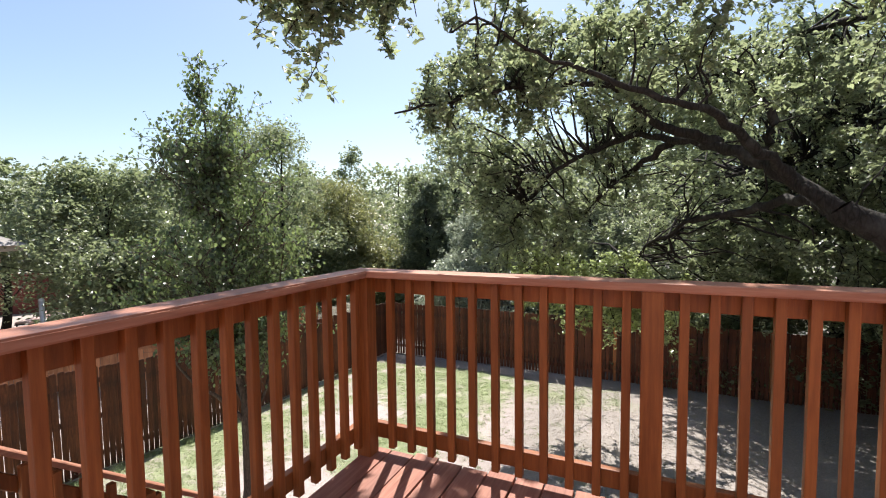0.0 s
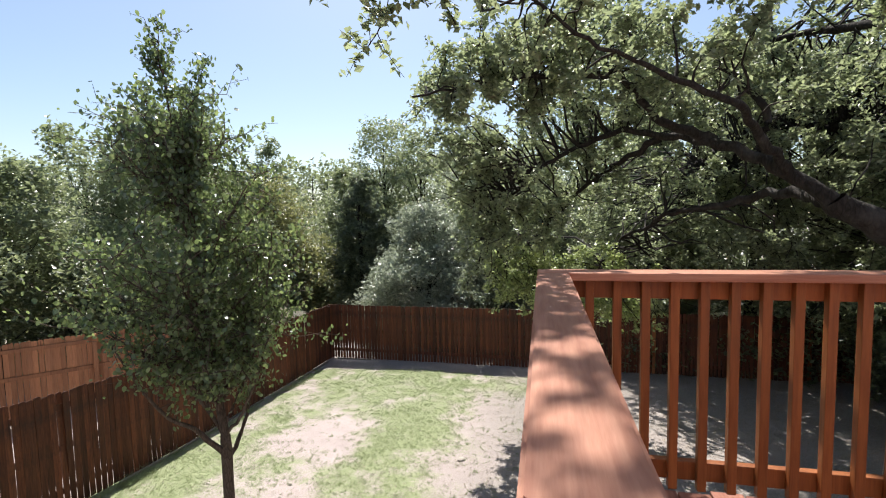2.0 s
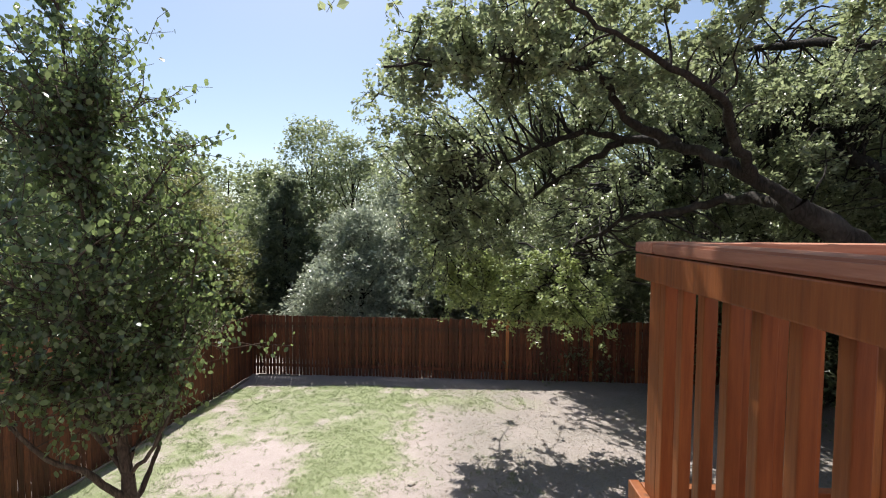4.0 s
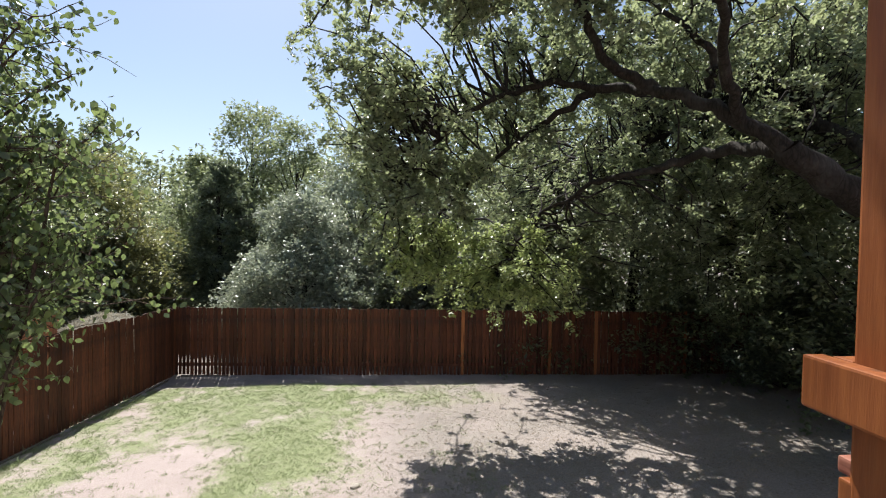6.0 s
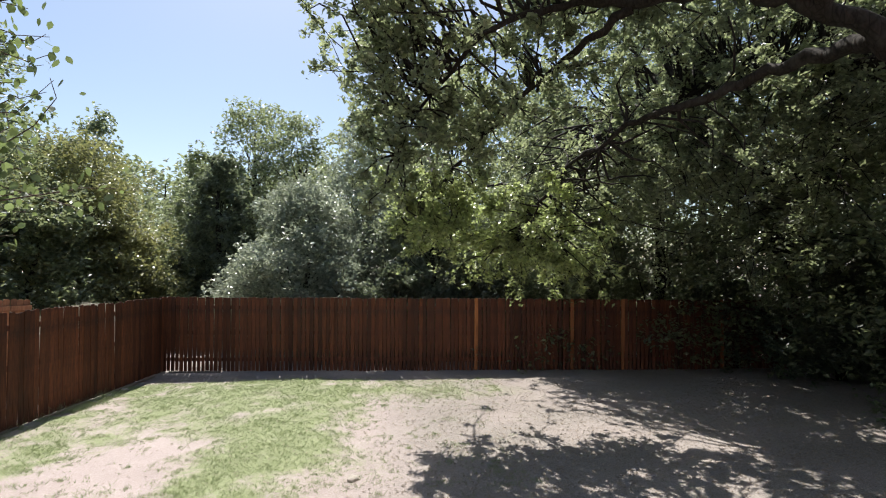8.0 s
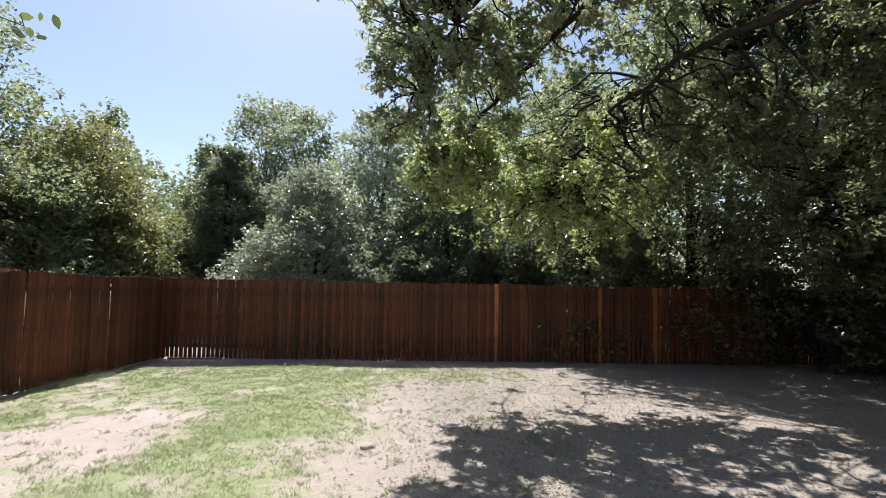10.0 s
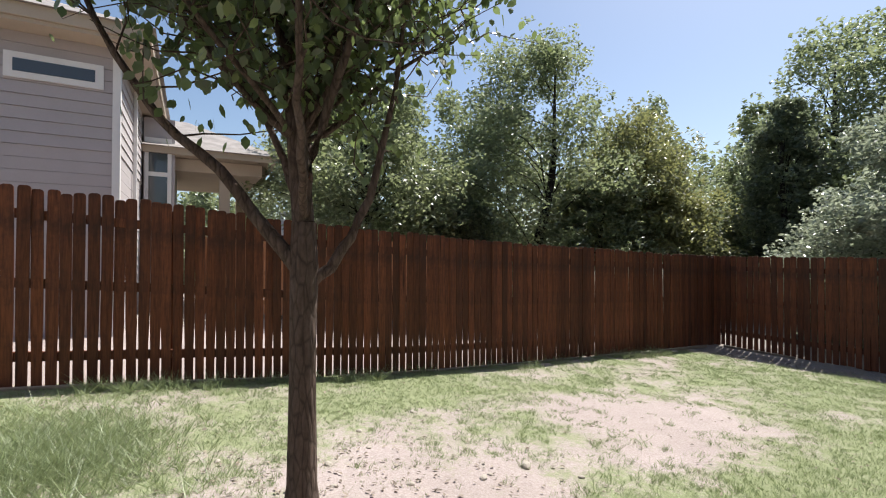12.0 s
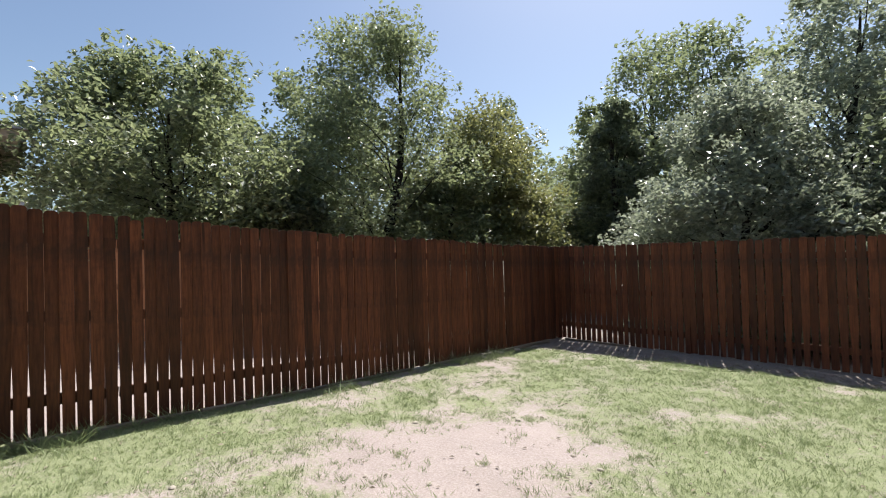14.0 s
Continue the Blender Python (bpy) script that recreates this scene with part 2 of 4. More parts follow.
def from_arrays(name, verts, faces, material, smooth=False):
    """A mesh of quads or triangles from arrays."""
    data = bpy.data.meshes.new(name)
    n, k = faces.shape
    data.vertices.add(len(verts))
    data.vertices.foreach_set("co", np.ascontiguousarray(verts, dtype=np.float32).ravel())
    data.loops.add(n * k)
    data.loops.foreach_set("vertex_index", np.ascontiguousarray(faces, dtype=np.int32).ravel())
    data.polygons.add(n)
    data.polygons.foreach_set("loop_start", np.arange(0, n * k, k, dtype=np.int32))
    data.polygons.foreach_set("use_smooth", np.full(n, smooth, dtype=bool))
    data.update(calc_edges=True)
    data.materials.append(material)
    return data


def height(x, y):
    """The yard falls gently towards its far fence, and sags a little along the west fence."""
    y = np.clip(y, -4.0, 16.0)
    east = 0.82 - 0.06 * y
    west = np.interp(y, (-4, 0, 2.75, 4.07, 4.9, 6.0, 7.7, 9.0, 10.6, 12, 14, 16), (1.06, 0.84, 0.64, 0.535, 0.445, 0.345, 0.23, 0.165, 0.105, 0.045, -0.02, -0.14))
    w = np.clip((-4.6 - np.asarray(x)) / 3.0, 0, 1)
    return east + (west - east) * w * w * (3 - 2 * w)


def G(x, y):
    return float(height(x, y))


def relief(x, y):
    """Small humps and hollows of the soil."""
    near = np.exp(-np.maximum(0, np.hypot(x, np.asarray(y) - 7) - 14) / 6)
    return near * (0.05 * (smooth_noise(x, y, 0.6, 1) - 0.5) + 0.02 * (smooth_noise(x, y, 4, 2) - 0.5) + 0.012 * (smooth_noise(x, y, 9, 6) - 0.5))

# ---- ground ----
def smooth_noise(x, y, scale, seed):
    """Cheap value noise on arrays, 0 to 1."""
    rng = np.random.RandomState(seed)
    table = rng.rand(64, 64)
    u, v = np.asarray(x) * scale + 1000.0, np.asarray(y) * scale + 1000.0
    i, j = np.floor(u).astype(int), np.floor(v).astype(int)
    f, g = u - i, v - j
    f, g = f * f * (3 - 2 * f), g * g * (3 - 2 * g)
    t = lambda a, b: table[a % 64, b % 64]
    return (t(i, j) * (1 - f) + t(i + 1, j) * f) * (1 - g) + (t(i, j + 1) * (1 - f) + t(i + 1, j + 1) * f) * g


def oval(x, y, cx, cy, rx, ry):
    return np.clip(1.4 - np.sqrt(((x - cx) / rx) ** 2 + ((y - cy) / ry) ** 2), 0, 1)


TREE = (-5.46, 4.94)


def grass_cover(x, y):
    """How much grass grows at a place, 0 to 1."""
    n = 0.55 * smooth_noise(x, y, 0.9, 3) + 0.3 * smooth_noise(x, y, 2.7, 4) + 0.15 * smooth_noise(x, y, 7, 5)
    west = np.clip((-2.6 - x) / 1.2, 0, 1)
    far = np.clip((y - 10.5) / 1.5, 0, 1) * np.clip((0.5 - x) / 2.0, 0, 1)
    g = np.maximum(west, 0.8 * far) * (0.25 + 0.85 * n)
    g = g + 0.30 * oval(x, y, -4.3, 8.9, 0.9, 2.3) + 0.25 * oval(x, y, -4.3, 11.6, 2.6, 0.8) + 0.3 * np.clip((-6.8 - x) / 0.8, 0, 1) * np.clip((9 - y) / 3, 0, 1)
    g = g - 0.75 * oval(x, y, -5.95, 8.35, 0.95, 1.05) - 0.4 * oval(x, y, -5.2, 7.0, 0.5, 0.6) - 0.35 * oval(x, y, -5.8, 6.4, 0.35, 0.3) - 0.65 * oval(x, y, TREE[0] + 0.3, TREE[1] + 0.3, 1.0, 1.0)
    g = g - 0.25 * oval(x, y, -7.4, 10.4, 0.4, 0.6) - 0.02
    g = g + 0.5 * (smooth_noise(x, y, 1.9, 14) - 0.5) + 0.55 * (smooth_noise(x, y, 4.6, 15) - 0.5) * np.clip((-2.2 - x) / 1.0, 0, 1)
    g = g * np.clip((13.05 + 0.3 * n - y) / 0.25, 0, 1) * np.clip((x + 8.75) / 0.2, 0, 1) + 0.5 * n * (x < -12)
    return np.clip(g, 0, 1)


def litter_and_fence_shade(x, y):
    under_oak = np.clip((x + 3.4) / 1.5, 0, 1) * (0.5 + 0.5 * smooth_noise(x, y, 1.3, 8))
    # past y 12.9 the darker litter tone paints in the north fence's shadow
    return np.maximum(under_oak, np.clip((y - 12.9) / 0.3, 0, 1) * (0.6 + 0.4 * smooth_noise(x, y, 2.1, 9)))


def spread_axis(lo, hi, step, reach):
    inner = np.arange(lo, hi, step)
    outer = step * 1.35 ** np.arange(1, 60)
    outer = np.cumsum(outer)
    outer = outer[outer < reach]
    return np.concatenate([(lo - outer)[::-1], inner, hi + outer])


def make_ground():
    xs, ys = spread_axis(-9.0, 8.0, 0.075, 900), spread_axis(0.0, 15.0, 0.075, 900)
    X, Y = np.meshgrid(xs, ys)
    Z = height(X, Y) + relief(X, Y)
    verts = np.stack([X, Y, Z], -1).reshape(-1, 3)
    nx, ny = len(xs), len(ys)
    i = (np.arange(ny - 1)[:, None] * nx + np.arange(nx - 1)[None]).ravel()
    data = from_arrays("ground", verts, np.stack([i, i + 1, i + nx + 1, i + nx], -1), GROUND, True)
    for name, values in (("grass", grass_cover(X, Y)), ("litter_shade", litter_and_fence_shade(X, Y))):
        data.attributes.new(name, "FLOAT", "POINT").data.foreach_set("value", values.astype(np.float32).ravel())
    return tagged(new("ground", data), "yard of patchy green grass and pale dusty soil", "ground", kind="structure")


make_ground()


# ---- deck ----
FLOOR_Z, CAP_Z = 3.44, 4.50
DECK_W, DECK_E, DECK_S, DECK_N = -1.42, 4.6, -2.4, 2.32
STAIR_W, STAIR_TOP = -2.66, 0.25
RISE, RUN, STEPS = 0.189, 0.235, 15

deck = thing("deck", (0, 0, 0), "raised timber deck with reddish brown stained boards", "deck")
rng = random.Random(4)


def make_deck_frame():
    part("rim_joist", block((DECK_W, DECK_N - 0.06, FLOOR_Z - 0.22), (DECK_E, DECK_N - 0.022, FLOOR_Z - 0.03)), DECK_WOOD, deck)
    part("rim_joist", block((DECK_W, STAIR_TOP, FLOOR_Z - 0.22), (DECK_W + 0.038, DECK_N - 0.064, FLOOR_Z - 0.03)), DECK_WOOD, deck)
    part("rim_joist", block((STAIR_W, STAIR_TOP - 0.038, FLOOR_Z - 0.22), (DECK_W - 0.003, STAIR_TOP, FLOOR_Z - 0.03)), DECK_WOOD, deck)
    for k in range(9):
        x = DECK_W + 0.5 + 0.6 * k
        part("joist", block((x, DECK_S, FLOOR_Z - 0.2), (x + 0.038, DECK_N - 0.064, FLOOR_Z - 0.032)), DECK_WOOD, deck)


def make_deck_boards():
    x = DECK_W + 0.015
    k = 0
    while x < DECK_E:
        w = 0.139
        end = DECK_N + rng.uniform(-0.012, 0.02)
        part("board", block((x, DECK_S, FLOOR_Z - 0.03), (x + w, end, FLOOR_Z + rng.uniform(-0.002, 0.002)), 0.005), FLOOR_WOOD, deck)
        x += w + rng.uniform(0.006, 0.011)
        k += 1
    x = DECK_W - 0.003
    while x > STAIR_W:
        part("board", block((x - 0.139, DECK_S, FLOOR_Z - 0.03), (x, STAIR_TOP + 0.02, FLOOR_Z + rng.uniform(-0.002, 0.002)), 0.005), FLOOR_WOOD, deck)
        x -= 0.147


def rail_post(x0, y0, top=CAP_Z - 0.038, parent=None):
    """A 4x4 post from the ground to the rail."""
    g = G(x0, y0) - 0.05
    return part("post", block((x0, y0, g), (x0 + 0.089, y0 + 0.089, top), 0.006), DECK_WOOD, parent)


def make_railing_west():
    rail = thing("railing", (0, 0, 0), "stained wood deck railing with square balusters and wide cap", "railing", "deck railings")
    y0, y1 = 0.47, DECK_N
    bm = bmesh.new()
    outline = [(-1.462, y0 + 0.03), (-1.432, y0), (-1.348, y0), (-1.318, y0 + 0.03), (-1.318, y1 - 0.146), (-1.462, y1 - 0.146)]
    low = [bm.verts.new((x, y, CAP_Z - 0.038)) for x, y in outline]
    face = bm.faces.new(low)
    up = bmesh.ops.extrude_face_region(bm, geom=[face])["geom"]
    bmesh.ops.translate(bm, vec=(0, 0, 0.038), verts=[v for v in up if isinstance(v, bmesh.types.BMVert)])
    bmesh.ops.recalc_face_normals(bm, faces=bm.faces)
    bmesh.ops.bevel(bm, geom=list(bm.edges), offset=0.007, segments=2, affect="EDGES")
    part("cap_board", bm, CAP_WOOD_Y, rail, "sun-worn flat cap board with knots")
    part("top_rail", block((-1.459, y0 + 0.06, CAP_Z - 0.131), (-1.421, y1, CAP_Z - 0.042), 0.005), DECK_WOOD, rail)
    part("bottom_rail", block((-1.459, y0 + 0.06, 3.517), (-1.421, y1 + 0.012, 3.606), 0.005), DECK_WOOD, rail)
    rail_post(-1.4205, 0.53, parent=rail)
    y = 0.722
    while y < y1 - 0.14:
        part("baluster", block((-1.42, y, 3.488), (-1.382, y + 0.038, CAP_Z - 0.042), 0.004), DECK_WOOD, rail)
        y += 0.1195
    return rail


def make_railing_north():
    rail = thing("railing", (0, 0, 0), "stained wood deck railing with square balusters and wide cap", "railing", "deck railings")
    x0, x1 = -1.462, DECK_E
    part("cap_board", block((x0, DECK_N - 0.144, CAP_Z - 0.038), (x1, DECK_N, CAP_Z), 0.008), CAP_WOOD_X, rail, "sun-worn flat cap board with knots")
    part("top_rail", block((-1.42, DECK_N - 0.04, CAP_Z - 0.131), (x1, DECK_N - 0.002, CAP_Z - 0.042), 0.005), DECK_WOOD, rail)
    part("bottom_rail", block((-1.42, DECK_N - 0.04, 3.517), (x1, DECK_N - 0.002, 3.606), 0.005), DECK_WOOD, rail)
    posts = [-1.4205, 0.055, 1.53, 3.0]
    for x in posts:
        rail_post(x, DECK_N - 0.130, parent=rail)
    for first, step, count in ((-1.243, 0.122, 11), (0.203, 0.1105, 12), (1.675, 0.1195, 11), (3.145, 0.1195, 11)):
        for k in range(count):
            x = first + step * k
            part("baluster", block((x, DECK_N - 0.079, 3.488), (x + 0.038, DECK_N - 0.041, CAP_Z - 0.042), 0.004), DECK_WOOD, rail)
    return rail


def tilted(name, x0, x1, y0, y1, drop, thick, material, parent, z_at):
    """A board that runs down beside the stairs; z_at(y) is its top."""
    bm = bmesh.new()
    rows = [[bm.verts.new((x, y, z_at(y) - d)) for x in (x0, x1) for d in (0, thick)] for y in (y0, y1)]
    a, b = rows
    for quad in ((a[0], a[2], b[2], b[0]), (a[1], b[1], b[3], a[3]), (a[0], b[0], b[1], a[1]), (a[2], a[3], b[3], b[2]), (a[0], a[1], a[3], a[2]), (b[0], b[2], b[3], b[1])):
        bm.faces.new(quad)
    bmesh.ops.recalc_face_normals(bm, faces=bm.faces)
    bmesh.ops.bevel(bm, geom=list(bm.edges), offset=0.005, segments=1, affect="EDGES")
    return part(name, bm, material, parent)


def make_stairs():
    stairs = thing("stairs", (0, 0, 0), "steep stained wooden stairs down to the yard", "stairs")
    nose = lambda y: FLOOR_Z - RISE - (y - STAIR_TOP) * RISE / RUN
    for k in range(1, STEPS):
        z, y = FLOOR_Z - RISE * k, STAIR_TOP + RUN * (k - 1)
        for d in (0.004, 0.128):
            part("tread", block((STAIR_W + 0.045, y + d, z - 0.038), (DECK_W - 0.075, y + d + 0.118, z), 0.005), FLOOR_WOOD, stairs)
    bottom = STAIR_TOP + RUN * (STEPS - 1) + 0.1
    for x in (STAIR_W, DECK_W - 0.07):
        tilted("stringer", x, x + 0.038, STAIR_TOP, bottom, 0, 0.29, DECK_WOOD, stairs, lambda y: nose(y) + 0.03)
    rail = thing("stair_railing", (0, 0, 0), "sloping stained wood stair railing with square balusters", "railing")
    line = lambda y: 3.795 - 0.804 * (y - 1.05)
    tilted("cap_board", STAIR_W - 0.09, STAIR_W + 0.05, 0.2, bottom, 0, 0.038, CAP_WOOD_Y, rail, line)
    tilted("top_rail", STAIR_W - 0.038, STAIR_W, 0.2, bottom, 0, 0.089, DECK_WOOD, rail, lambda y: line(y) - 0.125)
    tilted("bottom_rail", STAIR_W - 0.038, STAIR_W, 0.2, bottom, 0, 0.089, DECK_WOOD, rail, lambda y: line(y) - 0.80)
    y = 0.3
    while y < bottom - 0.05:
        part("baluster", block((STAIR_W + 0.002, y, line(y) - 0.9), (STAIR_W + 0.04, y + 0.038, line(y + 0.038) - 0.045), 0.004), DECK_WOOD, rail)
        y += 0.124
    for y in (0.17, 1.7, bottom - 0.09):
        part("post", block((STAIR_W - 0.045, y, G(0, y) - 0.05), (STAIR_W + 0.044, y + 0.089, line(y + 0.089) - 0.045), 0.006), DECK_WOOD, rail)


make_deck_frame()
make_deck_boards()
make_railing_west()
make_railing_north()
make_stairs()


# ---- the house that the deck stands against, behind the walk ----
wall = mesh_object("wall_house", block((-6.5, DECK_S - 0.25, -0.2), (9.0, DECK_S - 0.005, 8.6), 0.01), SIDING)
tagged(wall, "plain painted house wall behind the deck", "wall", kind="structure")


# ---- fences ----
def picket_mesh(name, width, tall, material, seed, cut=0.0065):
    """A dog-eared picket that stands on its origin and faces +y."""
    r = random.Random(seed)
    w, t, ear = width / 2, 0.0085, 0.024
    bow = r.uniform(-0.004, 0.004)
    foot = w - cut
    outline = [(-foot, 0), (foot, 0), (foot + 0.0008, tall * 0.2), (w, tall * 0.32), (w + bow, tall * 0.6), (w, tall - ear), (w - ear * 0.35, tall - ear * 0.3), (w - ear, tall), (-w + ear, tall), (-w + ear * 0.35, tall - ear * 0.3), (-w, tall - ear), (-w + bow, tall * 0.6), (-w, tall * 0.32), (-foot - 0.0008, tall * 0.2)]
    bm = bmesh.new()
    front = [bm.verts.new((x, t, z)) for x, z in outline]
    back = [bm.verts.new((x, -t, z)) for x, z in outline]
    bm.faces.new(front[::-1])
    bm.faces.new(back)
    for k in range(len(outline)):
        j = (k + 1) % len(outline)
        bm.faces.new((front[k], front[j], back[j], back[k]))
    bmesh.ops.recalc_face_normals(bm, faces=bm.faces)
    data = bpy.data.meshes.new(name)
    bm.to_mesh(data)
    bm.free()
    data.materials.append(material)
    return data


OPEN_PICKETS = [picket_mesh("picket", 0.094, 1.83, FENCE_WOOD, s, 0.004 + 0.003 * s) for s in range(4)]
PICKETS = [picket_mesh("picket", 0.094, 1.83, FENCE_WOOD, s) for s in range(4)] + [picket_mesh("picket", 0.089, 1.81, FENCE_WOOD, 9)]
FRESH_PICKETS = [picket_mesh("picket", 0.094, 1.84, FRESH_WOOD, 21)]
PALE_PICKETS = [picket_mesh("picket", 0.094, 1.75, PALE_WOOD, s) for s in (31, 32)]


def make_fence(label, start, end, base, pickets, seed, fresh=(), post_every=2.44, gap=(0.001, 0.0068), rail_material=None, tall=1.83, wide_after=99.0):
    """A picket fence from start to end; its pickets face left of the way from start to end."""
    r = random.Random(seed)
    fence = thing("fence", (0, 0, 0), label, "fence")
    a, b = Vector(start), Vector(end)
    way = (b - a).normalized()
    side = Vector((-way.y, way.x))
    angle = math.atan2(way.y, way.x)
    length = (b - a).length
    s = 0.0
    while s < length - 0.05:
        width = 0.094
        p = a + way * (s + width / 2)
        z = base(p.x, p.y)
        pick = r.choice(pickets)
        for at in fresh:
            if abs(s - at) < 0.055:
                pick = FRESH_PICKETS[0]
        ob = new("picket", pick)
        ob.parent = fence
        ob.matrix_basis = Matrix.Translation((p.x, p.y, z + r.uniform(-0.012, 0.012))) @ Matrix.Rotation(angle, 4, "Z") @ Matrix.Rotation(r.gauss(0, 0.004), 4, "Y") @ Matrix.Rotation(r.gauss(0, 0.006), 4, "X")
        s += width + r.uniform(*gap) * (2.0 if s > wide_after else 1.0)
    back = -side * (0.009 + 0.019)
    for h in (0.28, 0.95, 1.58):
        steps = int(length / post_every) + 1
        for k in range(steps):
            s0, s1 = k * post_every, min(length, (k + 1) * post_every)
            if s1 - s0 < 0.1:
                continue
            p, q = a + way * s0 + back, a + way * s1 + back
            mid, z0, z1 = (p + q) / 2, base(p.x, p.y) + h, base(q.x, q.y) + h
            bm = block((-(s1 - s0) / 2 + 0.002, -0.0185, -0.0445), ((s1 - s0) / 2 - 0.002, 0.0185, 0.0445), 0.003)
            ob = part("rail", bm, rail_material or GREY_FENCE, fence)
            ob.matrix_basis = Matrix.Translation((mid.x, mid.y, (z0 + z1) / 2)) @ Matrix.Rotation(angle, 4, "Z") @ Matrix.Rotation(-math.atan2(z1 - z0, s1 - s0), 4, "Y")
    back = -side * (0.009 + 0.038 + 0.045)
    s = 0.05
    while s < length:
        p = a + way * s + back
        z = base(p.x, p.y)
        ob = part("post", block((-0.0445, -0.0445, -0.1), (0.0445, 0.0445, tall - 0.08), 0.004), rail_material or GREY_FENCE, fence)
        ob.matrix_basis = Matrix.Translation((p.x, p.y, z)) @ Matrix.Rotation(angle, 4, "Z")
        s += post_every
    return fence


GREY_FENCE = FENCE_WOOD
FENCE_X, FENCE_Y = -8.54, 14.05
on_yard = lambda x, y: G(x, y) + 0.02
level_far = lambda x, y: 0.0 - 0.004 * (x + 8.5)
west_fence = make_fence("tall dark-stained cedar picket fence along the yard", (FENCE_X, FENCE_Y), (FENCE_X, -2.6), on_yard, PICKETS, 11, wide_after=9.4)
north_fence = make_fence("tall dark-stained cedar picket fence at the end of the yard", (11.0, FENCE_Y), (FENCE_X - 0.07, FENCE_Y), level_far, OPEN_PICKETS, 12, gap=(0.003, 0.014), fresh=(5.2, 7.9, 9.24, 11.68))
side_fence = make_fence("bare pale cedar fence of the neighbouring yard", (-15.0, 4.7), (-9.9, 11.9), lambda x, y: 0.25 - 0.05 * (x + 10), PALE_PICKETS, 13, rail_material=PALE_WOOD)


def make_edging():
    """Weathered boards that lie along the foot of the fences, with gaps."""
    r = random.Random(3)
    y = 1.2
    while y < FENCE_Y - 0.3:
        long = r.uniform(1.0, 1.7)
        end = min(y + long, FENCE_Y - 0.2)
        ob = mesh_object("edging_board", block((-0.03, -(end - y) / 2, -0.012), (0.03, (end - y) / 2, 0.03), 0.008), GREY_WOOD)
        mid = (y + end) / 2
        z0, z1 = G(FENCE_X, y), G(FENCE_X, end)
        ob.matrix_basis = Matrix.Translation((FENCE_X + r.uniform(0.05, 0.075), mid, (z0 + z1) / 2 + 0.012)) @ Matrix.Rotation(math.atan2(z1 - z0, end - y), 4, "X") @ Matrix.Rotation(r.gauss(0, 0.006), 4, "Z")
        tagged(ob, "weathered grey edging board along the fence foot", "board", "edging boards")
        y = end + r.choice((0.02, 0.05, 0.5))
    for x0, x1 in ((-8.35, -7.1),):
        ob = mesh_object("edging_board", block((-(x1 - x0) / 2, -0.02, -0.06), ((x1 - x0) / 2, 0.02, 0.02), 0.008), GREY_WOOD)
        ob.matrix_basis = Matrix.Translation(((x0 + x1) / 2, FENCE_Y - 0.08, G(0, FENCE_Y) + 0.02))
        tagged(ob, "weathered grey edging board along the fence foot", "board", "edging boards")


make_edging()


# ---- trees ----
def tube(points, radii, sides=7):
    """Vertices and quads of a tapered limb along points."""
    pts = np.asarray(points, float)
    way = np.gradient(pts, axis=0)
    way /= np.linalg.norm(way, axis=1)[:, None] + 1e-9
    ref = np.where(np.abs(way[:, 2:3]) > 0.9, np.array([[1.0, 0, 0]]), np.array([[0, 0, 1.0]]))
    u = np.cross(way, ref)
    u /= np.linalg.norm(u, axis=1)[:, None] + 1e-9
    v = np.cross(way, u)
    ang = np.linspace(0, 2 * np.pi, sides, endpoint=False)
    ring = np.cos(ang)[None, :, None] * u[:, None] + np.sin(ang)[None, :, None] * v[:, None]
    verts = (pts[:, None] + ring * np.asarray(radii)[:, None, None]).reshape(-1, 3)
    n = len(pts)
    i = (np.arange(n - 1)[:, None] * sides + np.arange(sides)[None]).ravel()
    j = (np.arange(n - 1)[:, None] * sides + (np.arange(sides)[None] + 1) % sides).ravel()
    return verts, np.stack([i, j, j + sides, i + sides], -1)


def join(pieces):
    verts, faces, at = [], [], 0
    for v, f in pieces:
        verts.append(v)
        faces.append(f + at)
        at += len(v)
    return np.concatenate(verts), np.concatenate(faces)


def limb_line(a, b, rng, sag=0.0, wobble=0.08, n=8):
    """A crooked line from a to b."""
    a, b = np.asarray(a, float), np.asarray(b, float)
    t = np.linspace(0, 1, n)[:, None]
    length = np.linalg.norm(b - a)
    line = a + (b - a) * t
    bends = rng.normal(0, wobble * length, (3, 3))
    for k in range(3):
        line += bends[k] * np.sin(np.pi * (k + 1) * t) / (k + 1)
    line[:, 2:] += sag * length * np.sin(np.pi * t)
    return line


def leaves_at(points, size, rng, droop=0.2, narrow=0.55, flat=0.6):
    """One small folded leaf at each point: vertices and quads."""
    n = len(points)
    normal = rng.normal(0, 1, (n, 3))
    normal[:, 2] = np.abs(normal[:, 2]) + flat
    normal /= np.linalg.norm(normal, axis=1)[:, None]
    along = rng.normal(0, 1, (n, 3))
    along[:, 2] -= droop
    along -= normal * np.sum(along * normal, 1)[:, None]
    along /= np.linalg.norm(along, axis=1)[:, None] + 1e-9
    across = np.cross(normal, along)
    length = size * rng.uniform(0.65, 1.3, (n, 1))
    fold = normal * length * 0.12
    base, tip = points - along * length * 0.5, points + along * length * 0.5
    left, right = points + across * length * narrow * 0.5 + fold, points - across * length * narrow * 0.5 + fold
    verts = np.stack([base, right, tip, left], 1).reshape(-1, 3)
    return verts, np.arange(n * 4).reshape(-1, 4)


